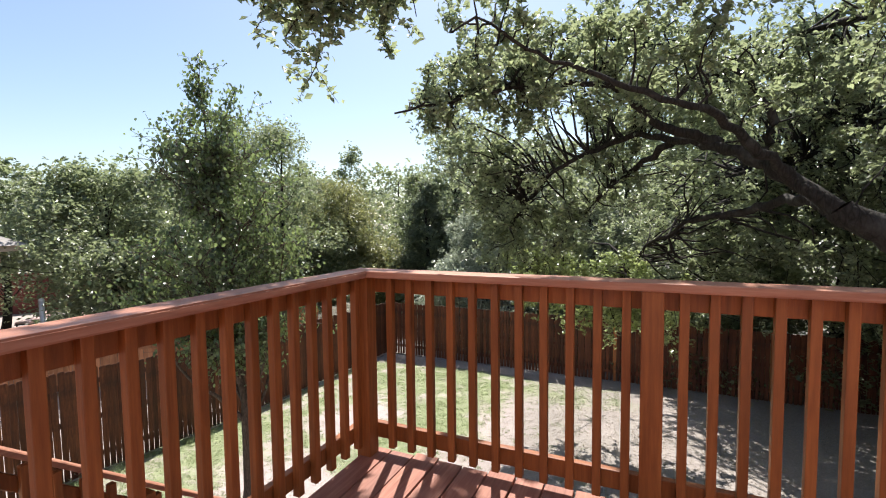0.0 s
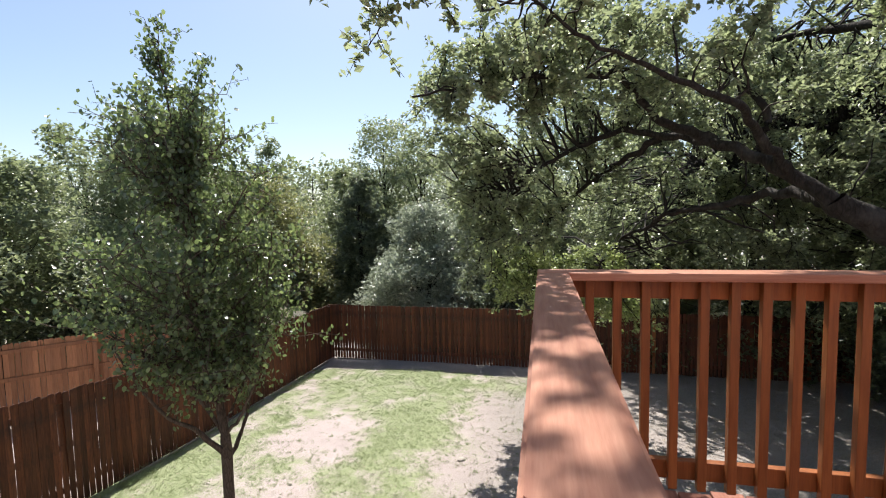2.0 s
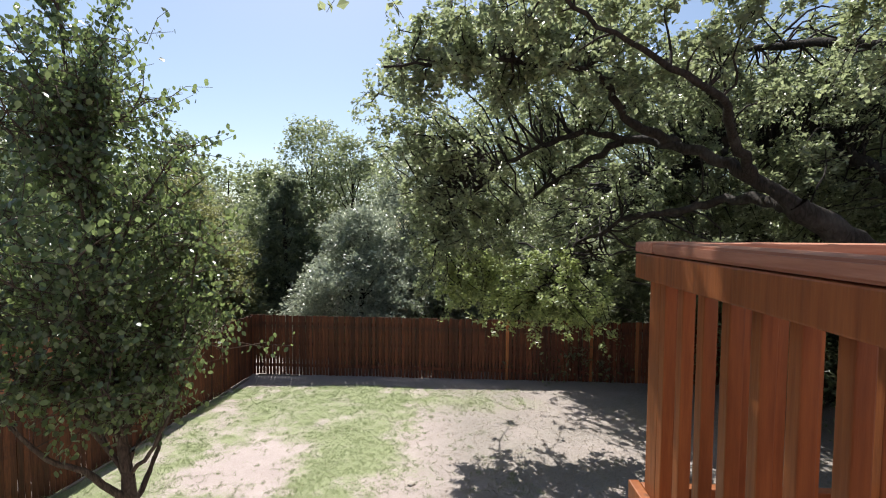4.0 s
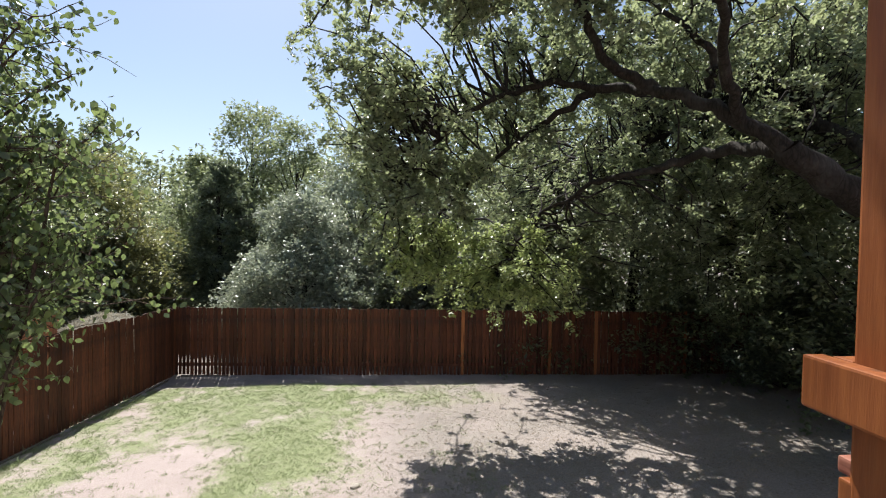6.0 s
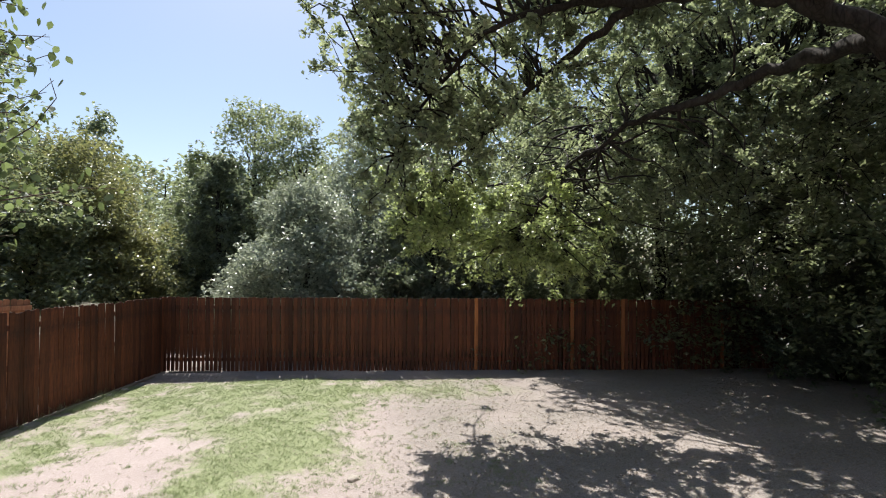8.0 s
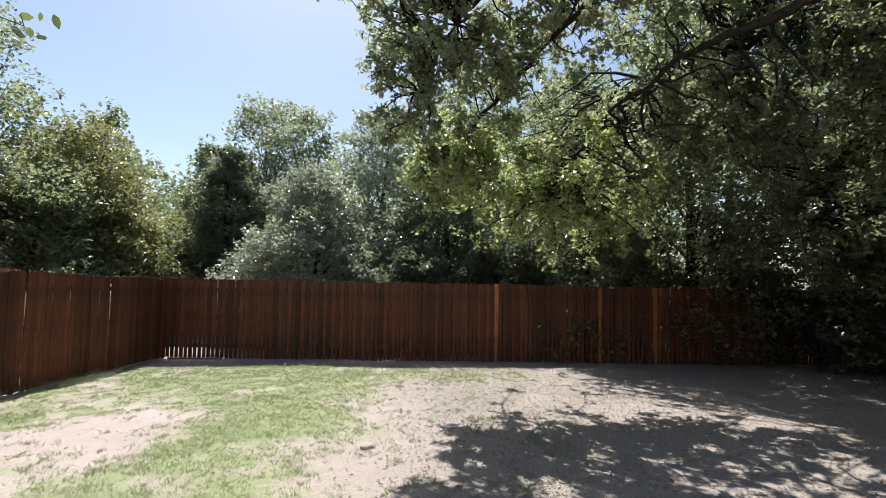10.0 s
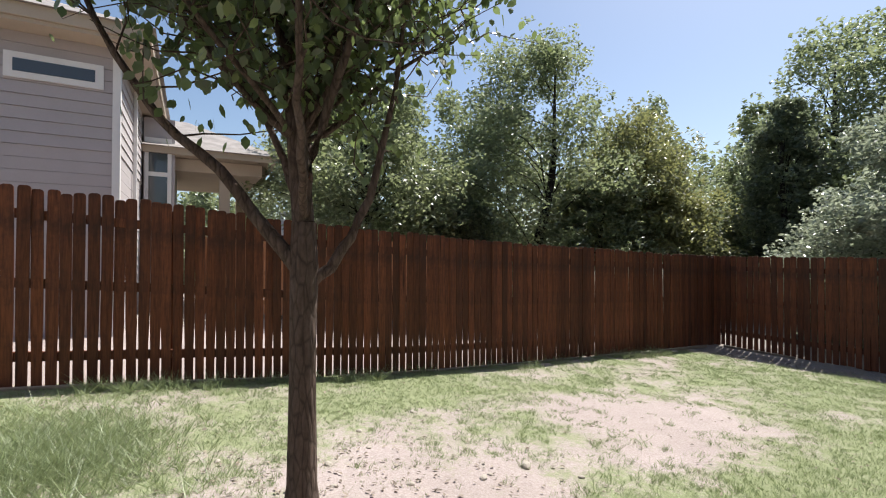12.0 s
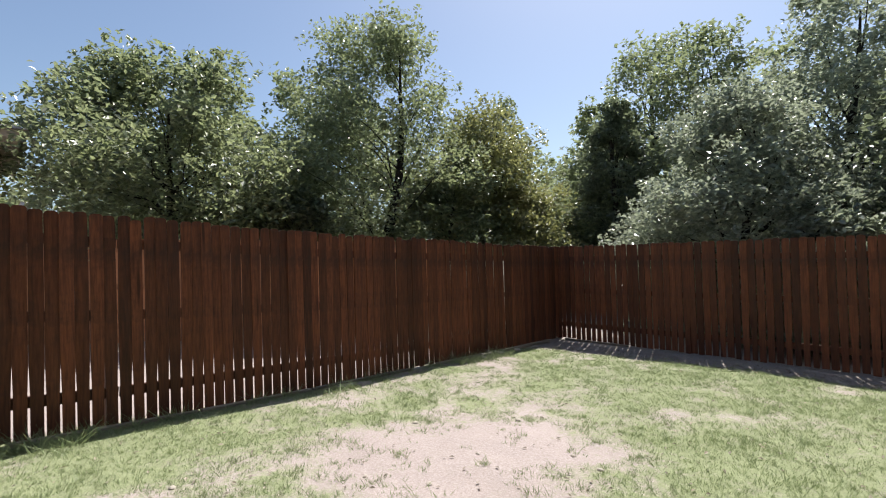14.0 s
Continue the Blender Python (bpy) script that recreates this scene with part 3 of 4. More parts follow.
def broad_leaves_at(points, size, rng):
    """Six-sided hanging leaves with a point, one at each place."""
    n = len(points)
    along = rng.normal(0, 0.6, (n, 3))
    along[:, 2] -= 0.9
    along /= np.linalg.norm(along, axis=1)[:, None]
    normal = rng.normal(0, 1, (n, 3))
    normal -= along * np.sum(along * normal, 1)[:, None]
    normal /= np.linalg.norm(normal, axis=1)[:, None] + 1e-9
    across = np.cross(normal, along)
    length = size * rng.uniform(0.6, 1.25, (n, 1))
    outline = ((-0.5, 0.0), (-0.22, 0.30), (0.12, 0.30), (0.5, 0.0), (0.12, -0.30), (-0.22, -0.30))
    verts = np.stack([points + along * length * a + across * length * b + normal * length * 0.35 * b * b for a, b in outline], 1).reshape(-1, 3)
    return verts, np.arange(n * 6).reshape(-1, 6)


def in_clump(rng, count, centre, radii, hollow=0.3):
    """Points in an ellipsoid, most of them towards its skin."""
    d = rng.normal(0, 1, (count, 3))
    d /= np.linalg.norm(d, axis=1)[:, None]
    return np.asarray(centre) + d * np.asarray(radii) * (hollow + (1 - hollow) * rng.uniform(0, 1, (count, 1)) ** 0.6)


def make_tree(name, label, base, tall, spread, seed, material, bark_material, leaf_size=0.13, count=14000, low=0.15, clumps=90, tip=0.6, trunk=None, narrow=0.55):
    """A tree seen from some way off: a tapered trunk, limbs and a crown of many clumps of leaves."""
    rng = np.random.RandomState(seed)
    base = np.asarray(base, float)
    tree = thing(name, base, label, "tree")
    trunk = trunk or 0.02 * tall + 0.04
    stem = limb_line((0, 0, -0.1), (rng.normal(0, 0.04) * tall, rng.normal(0, 0.04) * tall, tall * 0.86), rng, 0, 0.025, 10)
    pieces = [tube(stem, np.linspace(trunk, 0.02, 10), 8)]
    points = []
    for k in range(clumps):
        h = low + (1 - low) * rng.uniform(0, 1) ** 0.9
        f = (h - low) / (1 - low)
        profile = (0.72 + 0.28 * math.sin(math.pi * min(1.0, f * 1.3))) * (1 - tip * max(0, (f - 0.5) / 0.5) ** 1.6)
        reach = spread * 0.95 * profile * rng.uniform(0.15, 1.0) ** 0.5
        angle = rng.uniform(0, 2 * np.pi)
        size = spread * rng.uniform(0.15, 0.31) * (1.1 - 0.35 * h)
        centre = np.array([math.cos(angle) * reach, math.sin(angle) * reach, max(size * 0.5, h * tall - 0.5 * size)])
        foot = stem[min(9, int(max(0.1, h - 0.2) * 9.5))]
        if k % 4 == 0:
            pieces.append(tube(limb_line(foot, centre, rng, 0.05, 0.06, 6), np.linspace(trunk * 0.14, 0.005, 6), 5))
        each = count / clumps
        points.append(in_clump(rng, int(each * (0.45 + 0.5 * rng.rand())), centre, (size, size, size * 0.75)))
        for _ in range(6):
            d = rng.normal(0, 1, 3)
            d[2] = d[2] * 0.7 + 0.25
            d /= np.linalg.norm(d)
            tuft = centre + d * size * rng.uniform(0.75, 1.4)
            points.append(in_clump(rng, int(each * 0.055), tuft, (size * 0.26, size * 0.26, size * rng.uniform(0.15, 0.42)), 0.1))
    core = in_clump(rng, int(count * 0.16), (0, 0, tall * (0.42 + 0.3 * low)), (spread * 0.62, spread * 0.62, tall * 0.36 * (1 - low)), 0.2)
    points.append(core[core[:, 2] > 0.1] + 0.12 * spread * np.sin(2.3 * core[core[:, 2] > 0.1][:, [1, 2, 0]]))
    wood_part = new("trunk", from_arrays("trunk", *join(pieces), bark_material, True))
    wood_part.parent = tree
    crown = new("crown", from_arrays("crown", *leaves_at(np.concatenate(points), leaf_size, rng, narrow=narrow), material))
    crown.parent = tree
    return tree


def smooth_path(points, n):
    """A smooth line through a few points."""
    p = np.asarray(points, float)
    p = np.vstack([2 * p[0] - p[1], p, 2 * p[-1] - p[-2]])
    t = np.linspace(0, len(p) - 3.0001, n)
    i = t.astype(int)
    f = (t - i)[:, None]
    a, b, c, d = p[i], p[i + 1], p[i + 2], p[i + 3]
    return 0.5 * (2 * b + (c - a) * f + (2 * a - 5 * b + 4 * c - d) * f ** 2 + (3 * b - a - 3 * c + d) * f ** 3)


def make_pear():
    """The young tree in the yard: a forked trunk and upright limbs."""
    rng = np.random.RandomState(5)
    bx, by = TREE
    g = G(bx, by)
    tree = thing("young_tree", (bx, by, g), "young broadleaf tree with a forked trunk in the lawn", "tree")
    trunk = np.array([(0, 0, -0.08), (0, 0, 0.02), (0.003, 0, 0.18), (0.0, 0.0, 0.6), (0.0, 0.0, 1.0), (0.0, 0.005, 1.25), (-0.005, 0.0, 1.5)])
    pieces = [tube(trunk, [0.15, 0.10, 0.076, 0.068, 0.066, 0.072, 0.06], 16)]
    tips, leaf_points = [], []
    leader = limb_line(trunk[-1], (-0.40, -0.2, 6.1), rng, 0, 0.012, 14)
    pieces.append(tube(leader, np.linspace(0.056, 0.008, 14), 12))
    right = np.array((0.408, 0.913, 0))
    shaped = [([(0.03, 1.18), (0.16, 1.32), (0.29, 1.55), (0.38, 1.85), (0.46, 2.3), (0.56, 3.1)], 0.034, 0.1), ([(-0.03, 1.27), (-0.2, 1.5), (-0.42, 1.76), (-0.66, 1.98), (-0.9, 2.35), (-1.15, 2.9)], 0.04, -0.1),
              ([(0.0, 1.45), (-0.1, 1.75), (-0.3, 2.2), (-0.42, 2.8), (-0.5, 3.6)], 0.026, 0.5), ([(0.0, 1.6), (0.12, 2.0), (0.3, 2.5), (0.42, 3.2), (0.5, 4.1)], 0.026, -0.5), ([(0.0, 1.5), (0.05, 1.8), (0.1, 2.3), (0.15, 2.9)], 0.024, -0.9), ([(0.0, 1.5), (-0.05, 1.8), (-0.1, 2.3), (-0.1, 3.0)], 0.024, 0.9)]
    limbs = []
    side = np.array((-0.913, 0.408, 0))
    grown = []
    for points, r, out in shaped:
        n = len(points)
        line = smooth_path([right * u + side * (out * k / (n - 1)) + np.array((0, 0, z)) for k, (u, z) in enumerate(points)], 14)
        line[1:] += rng.normal(0, 0.008, (13, 3))
        pieces.append(tube(line, np.linspace(r, 0.009, 14), 10))
        grown.append(line)
        for j in range(6, 14, 1):
            for _ in range(2):
                d = rng.normal(0, 1, 3) * (0.28, 0.28, 0.2) + (0, 0, 0.14)
                twig = limb_line(line[j], line[j] + d, rng, 0, 0.08, 5)
                tips.append(twig)
    for top, at in (((-0.05, 0.05, 6.15), 9), ((-0.85, -0.1, 5.9), 8), ((-0.42, -0.2, 6.55), 12), ((-0.5, 0.35, 5.8), 8)):
        line = limb_line(leader[at], top, rng, 0, 0.03, 8)
        pieces.append(tube(line, np.linspace(0.014, 0.004, 8), 6))
        for j in range(1, 8):
            for _ in range(4):
                twig = limb_line(line[j], line[j] + rng.normal(0, 1, 3) * (0.13, 0.13, 0.1) + (0, 0, 0.06), rng, 0, 0.08, 5)
                tips.append(twig)
    for k in range(62):
        top = rng.uniform(2.7, 5.7)
        reach = float(np.interp(top, (2.6, 3.2, 3.8, 4.6, 5.4, 5.8), (1.0, 1.3, 1.4, 1.12, 0.78, 0.5))) * rng.uniform(0.45, 1.0)
        ang = rng.uniform(0, 2 * np.pi)
        limbs.append((max(1.9, top - 0.5 - 0.5 * reach), (math.cos(ang) * reach - 0.13 * (top - 1.5), math.sin(ang) * reach, top), 0.017))
    for h, end, r in limbs:
        foot = leader[max(0, min(13, int((h - 1.5) / 4.6 * 13)))]
        line = limb_line(foot, end, rng, 0.05, 0.04, 9)
        pieces.append(tube(line, np.linspace(r, 0.005, 9), 8))
        for j in range(2, 9):
            for _ in range(3):
                d = rng.normal(0, 1, 3) * (0.30, 0.30, 0.22) + (0, 0, 0.1)
                twig = limb_line(line[j], line[j] + d, rng, 0, 0.08, 5)
                tips.append(twig)
    for j in range(4, 14):
        for _ in range(5):
            twig = limb_line(leader[j], leader[j] + rng.normal(0, 1, 3) * (0.24, 0.24, 0.2) + (0, 0, 0.12), rng, 0, 0.08, 5)
            tips.append(twig)
    for twig in tips:
        if twig[-1][2] < 1.6 + 0.5 * math.hypot(twig[-1][0], twig[-1][1]) + 0.5 * rng.rand() ** 2:
            continue
        pieces.append(tube(twig, np.linspace(0.006, 0.002, 5), 4))
        n = 16
        t = rng.uniform(0.2, 1.0, n) * 3.999
        i = t.astype(int)
        leaf_points.append(twig[i] + (twig[i + 1] - twig[i]) * (t - i)[:, None] + rng.normal(0, 0.045, (n, 3)))
    wood_part = new("trunk", from_arrays("trunk", *join(pieces), PEAR_BARK, True))
    wood_part.parent = tree
    crown = new("crown", from_arrays("crown", *broad_leaves_at(np.concatenate(leaf_points), 0.062, rng), PEAR_LEAF))
    crown.parent = tree


def make_oak():
    """The old spreading oak whose limbs hang over the yard."""
    rng = np.random.RandomState(8)
    base = np.array((5.2, 6.7, G(5.2, 6.7)))
    tree = thing("oak_tree", base, "old spreading oak with crooked dark limbs over the yard", "tree")
    fork = (1.95, 6.35, 4.85)
    limbs = [
        ([(5.2, 6.7, 0.2), (5.15, 6.65, 1.0), (5.0, 6.6, 2.2), (4.6, 6.5, 3.3)], 0.5, 0.38, 16),
        ([(4.6, 6.5, 3.3), (3.5, 6.35, 4.0), (2.7, 6.3, 4.35), fork], 0.23, 0.13, 14),
        ([fork, (1.35, 6.8, 5.4), (0.9, 7.3, 5.72), (0.4, 7.9, 5.92), (-0.2, 8.2, 6.0), (-1.2, 8.0, 5.6), (-1.9, 8.5, 5.1), (-2.5, 8.9, 4.3)], 0.10, 0.016, 10),
        ([(0.95, 7.27, 5.74), (0.3, 7.2, 6.05), (-0.5, 6.6, 6.5), (-1.8, 6.0, 6.45), (-2.9, 5.2, 6.15)], 0.085, 0.012, 9),
        ([fork, (1.85, 7.3, 4.95), (1.2, 8.05, 4.8), (0.6, 8.7, 4.6), (-0.1, 9.5, 4.0), (-0.5, 9.8, 3.2)], 0.10, 0.006, 9),
        ([(0.4, 7.9, 5.92), (-0.6, 8.9, 5.3), (-1.7, 9.6, 4.2), (-2.6, 9.9, 3.5)], 0.06, 0.012, 8),
        ([(1.6, 6.6, 5.2), (1.0, 6.0, 5.7), (0.4, 5.3, 5.9), (-0.6, 5.0, 6.3), (-1.6, 4.7, 6.9)], 0.075, 0.012, 8),
        ([(1.3, 6.85, 5.45), (1.4, 6.9, 6.1), (0.9, 7.4, 6.9), (-0.2, 7.6, 7.4)], 0.07, 0.012, 8),
        ([(4.6, 6.5, 3.3), (4.2, 6.1, 4.8), (3.3, 5.7, 6.3), (2.0, 5.3, 7.2), (0.2, 4.9, 7.7), (-1.3, 4.4, 7.8), (-2.1, 3.7, 7.3), (-2.6, 2.9, 6.7)], 0.21, 0.012, 12),
        ([(3.3, 5.7, 6.3), (2.9, 6.8, 7.0), (2.2, 8.2, 7.4), (1.0, 9.2, 7.2)], 0.12, 0.015, 9),
        ([(4.6, 6.5, 3.3), (4.9, 7.8, 4.9), (4.6, 9.2, 6.0), (3.6, 10.4, 6.2), (2.2, 11.2, 5.5)], 0.24, 0.02, 12),
        ([(4.6, 9.2, 6.0), (5.5, 10.5, 5.6), (6.0, 11.8, 4.2), (6.0, 12.3, 3.0)], 0.12, 0.015, 9),
        ([(4.6, 6.5, 3.3), (6.0, 7.0, 5.5), (7.5, 7.4, 7.0), (9.0, 8.0, 7.6)], 0.24, 0.02, 12),
        ([(4.2, 6.1, 4.8), (5.0, 5.0, 6.6), (5.5, 4.0, 7.8)], 0.16, 0.02, 10),
        # limb out of view, added to carry the clump that dapples the rail cap
        ([(0.2, 4.9, 7.7), (-0.6, 4.2, 8.1), (-1.7, 3.3, 8.25)], 0.05, 0.012, 8),
    ]
    wood_pieces, nodes = [], []
    for points, r0, r1, sides in limbs:
        n = 6 * len(points)
        line = smooth_path(points, n)
        line[1:-1] += rng.normal(0, 0.02, (n - 2, 3))
        if sides < 14:
            bend = np.cumsum(rng.normal(0, 0.012, (n, 3)), 0)
            line = line + bend - np.linspace(0, 1, n)[:, None] * bend[-1]
        wood_pieces.append(tube(line - base, (r0 + (r1 - r0) * np.linspace(0, 1, n) ** (1.0 if sides >= 14 else 0.72)) * rng.uniform(0.92, 1.1, n), sides))
        if points[0][2] > 1:
            nodes.append(line[n // 4:])
    nodes = np.concatenate(nodes)
    masses = [((-2.9, 8.0, 6.1), (0.9, 1.1, 0.8), 50), ((-1.9, 8.8, 4.9), (1.6, 1.5, 1.2), 120), ((-1.6, 9.7, 3.5), (1.5, 0.8, 0.8), 75), ((-0.1, 9.7, 3.0), (1.0, 0.7, 0.9), 50), ((0.6, 8.9, 6.4), (2.2, 1.6, 1.0), 95), ((-1.6, 6.0, 6.7), (1.4, 1.2, 0.7), 80),
              ((1.0, 5.4, 7.2), (1.7, 1.0, 0.6), 55), ((3.2, 8.5, 7.3), (2.2, 2.0, 1.1), 75), ((-2.35, 3.0, 6.75), (0.8, 0.8, 0.4), 42), ((0.8, 4.9, 8.2), (2.3, 1.3, 0.5), 45), ((4.4, 10.4, 5.0), (2.4, 1.4, 2.0), 120),
              # the clump at (-1.8, 3.2, 8.2) is unseen, added to dapple cap and deck
              ((6.5, 7.5, 6.7), (2.2, 2.5, 1.3), 70), ((2.0, 10.2, 4.4), (1.7, 0.9, 1.4), 95), ((5.8, 12.0, 3.2), (1.9, 0.9, 2.0), 100), ((0.6, 6.4, 6.4), (1.6, 1.2, 0.6), 16), ((-0.6, 8.2, 7.3), (1.8, 1.4, 0.7), 70), ((2.4, 6.0, 6.3), (1.2, 0.9, 0.6), 12), ((-1.8, 3.2, 8.2), (1.3, 1.1, 0.35), 22), ((3.2, 11.7, 7.6), (2.9, 1.6, 1.0), 150), ((6.6, 10.6, 7.6), (2.2, 2.2, 1.1), 90), ((7.2, 13.0, 5.5), (1.8, 1.0, 1.6), 70),
              ((3.4, 13.3, 5.4), (2.4, 1.3, 1.1), 120), ((1.0, 13.9, 4.6), (1.9, 0.9, 0.9), 90), ((5.6, 9.6, 7.6), (2.2, 1.8, 0.9), 90), ((3.8, 9.4, 5.6), (1.6, 1.2, 0.7), 60)]
    leaf_points, bright_points = [], []
    for centre, radii, count in masses:
        # the low far masses get the leaf tone that is lightened as if sunlit
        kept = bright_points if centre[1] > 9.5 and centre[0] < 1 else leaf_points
        spots = in_clump(rng, count, centre, radii, 0.15) + rng.normal(0, 0.26, (count, 3))
        spots[:, 2] = np.maximum(spots[:, 2], 1.9)
        for spot in spots:
            d = np.linalg.norm(nodes - spot, axis=1) + 0.25 * np.abs(rng.normal(0, 1, len(nodes)))
            foot = nodes[np.argmin(d)]
            reach = np.linalg.norm(spot - foot)
            line = limb_line(foot, spot, rng, 0.06, 0.10, 7)
            wood_pieces.append(tube(line - base, np.linspace(0.010 + 0.007 * reach, 0.004, 7), 4))
            size = rng.uniform(0.16, 0.34)
            for _ in range(6):
                way = rng.normal(0, 1, 3) + (0, 0, -0.15)
                way *= size / np.linalg.norm(way) * rng.uniform(0.7, 1.25)
                start = line[-1 - rng.randint(0, 3)]
                twig = limb_line(start, start + way, rng, 0, 0.1, 4)
                wood_pieces.append(tube(twig[[0, 1, 3]] - base, np.linspace(0.005, 0.002, 3), 3))
                t = rng.uniform(0.15, 1.0, 21) * 2.999
                i = t.astype(int)
                kept.append(twig[i] + (twig[i + 1] - twig[i]) * (t - i)[:, None] + rng.normal(0, 0.038, (21, 3)))
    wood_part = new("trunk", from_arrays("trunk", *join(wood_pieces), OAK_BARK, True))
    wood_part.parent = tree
    crown = new("crown", from_arrays("crown", *leaves_at(np.concatenate(leaf_points) - base, 0.081, rng, 0.2, 0.62, 0.5), OAK_LEAF))
    crown.parent = tree
    spray = new("low_foliage", from_arrays("low_foliage", *leaves_at(np.concatenate(bright_points) - base, 0.078, rng, 0.2, 0.62, 0.5), SUN_TINTED_LEAF))
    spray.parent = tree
    tagged(spray, "low hanging oak foliage, sunlight put into its lighter green")


make_pear()
make_oak()

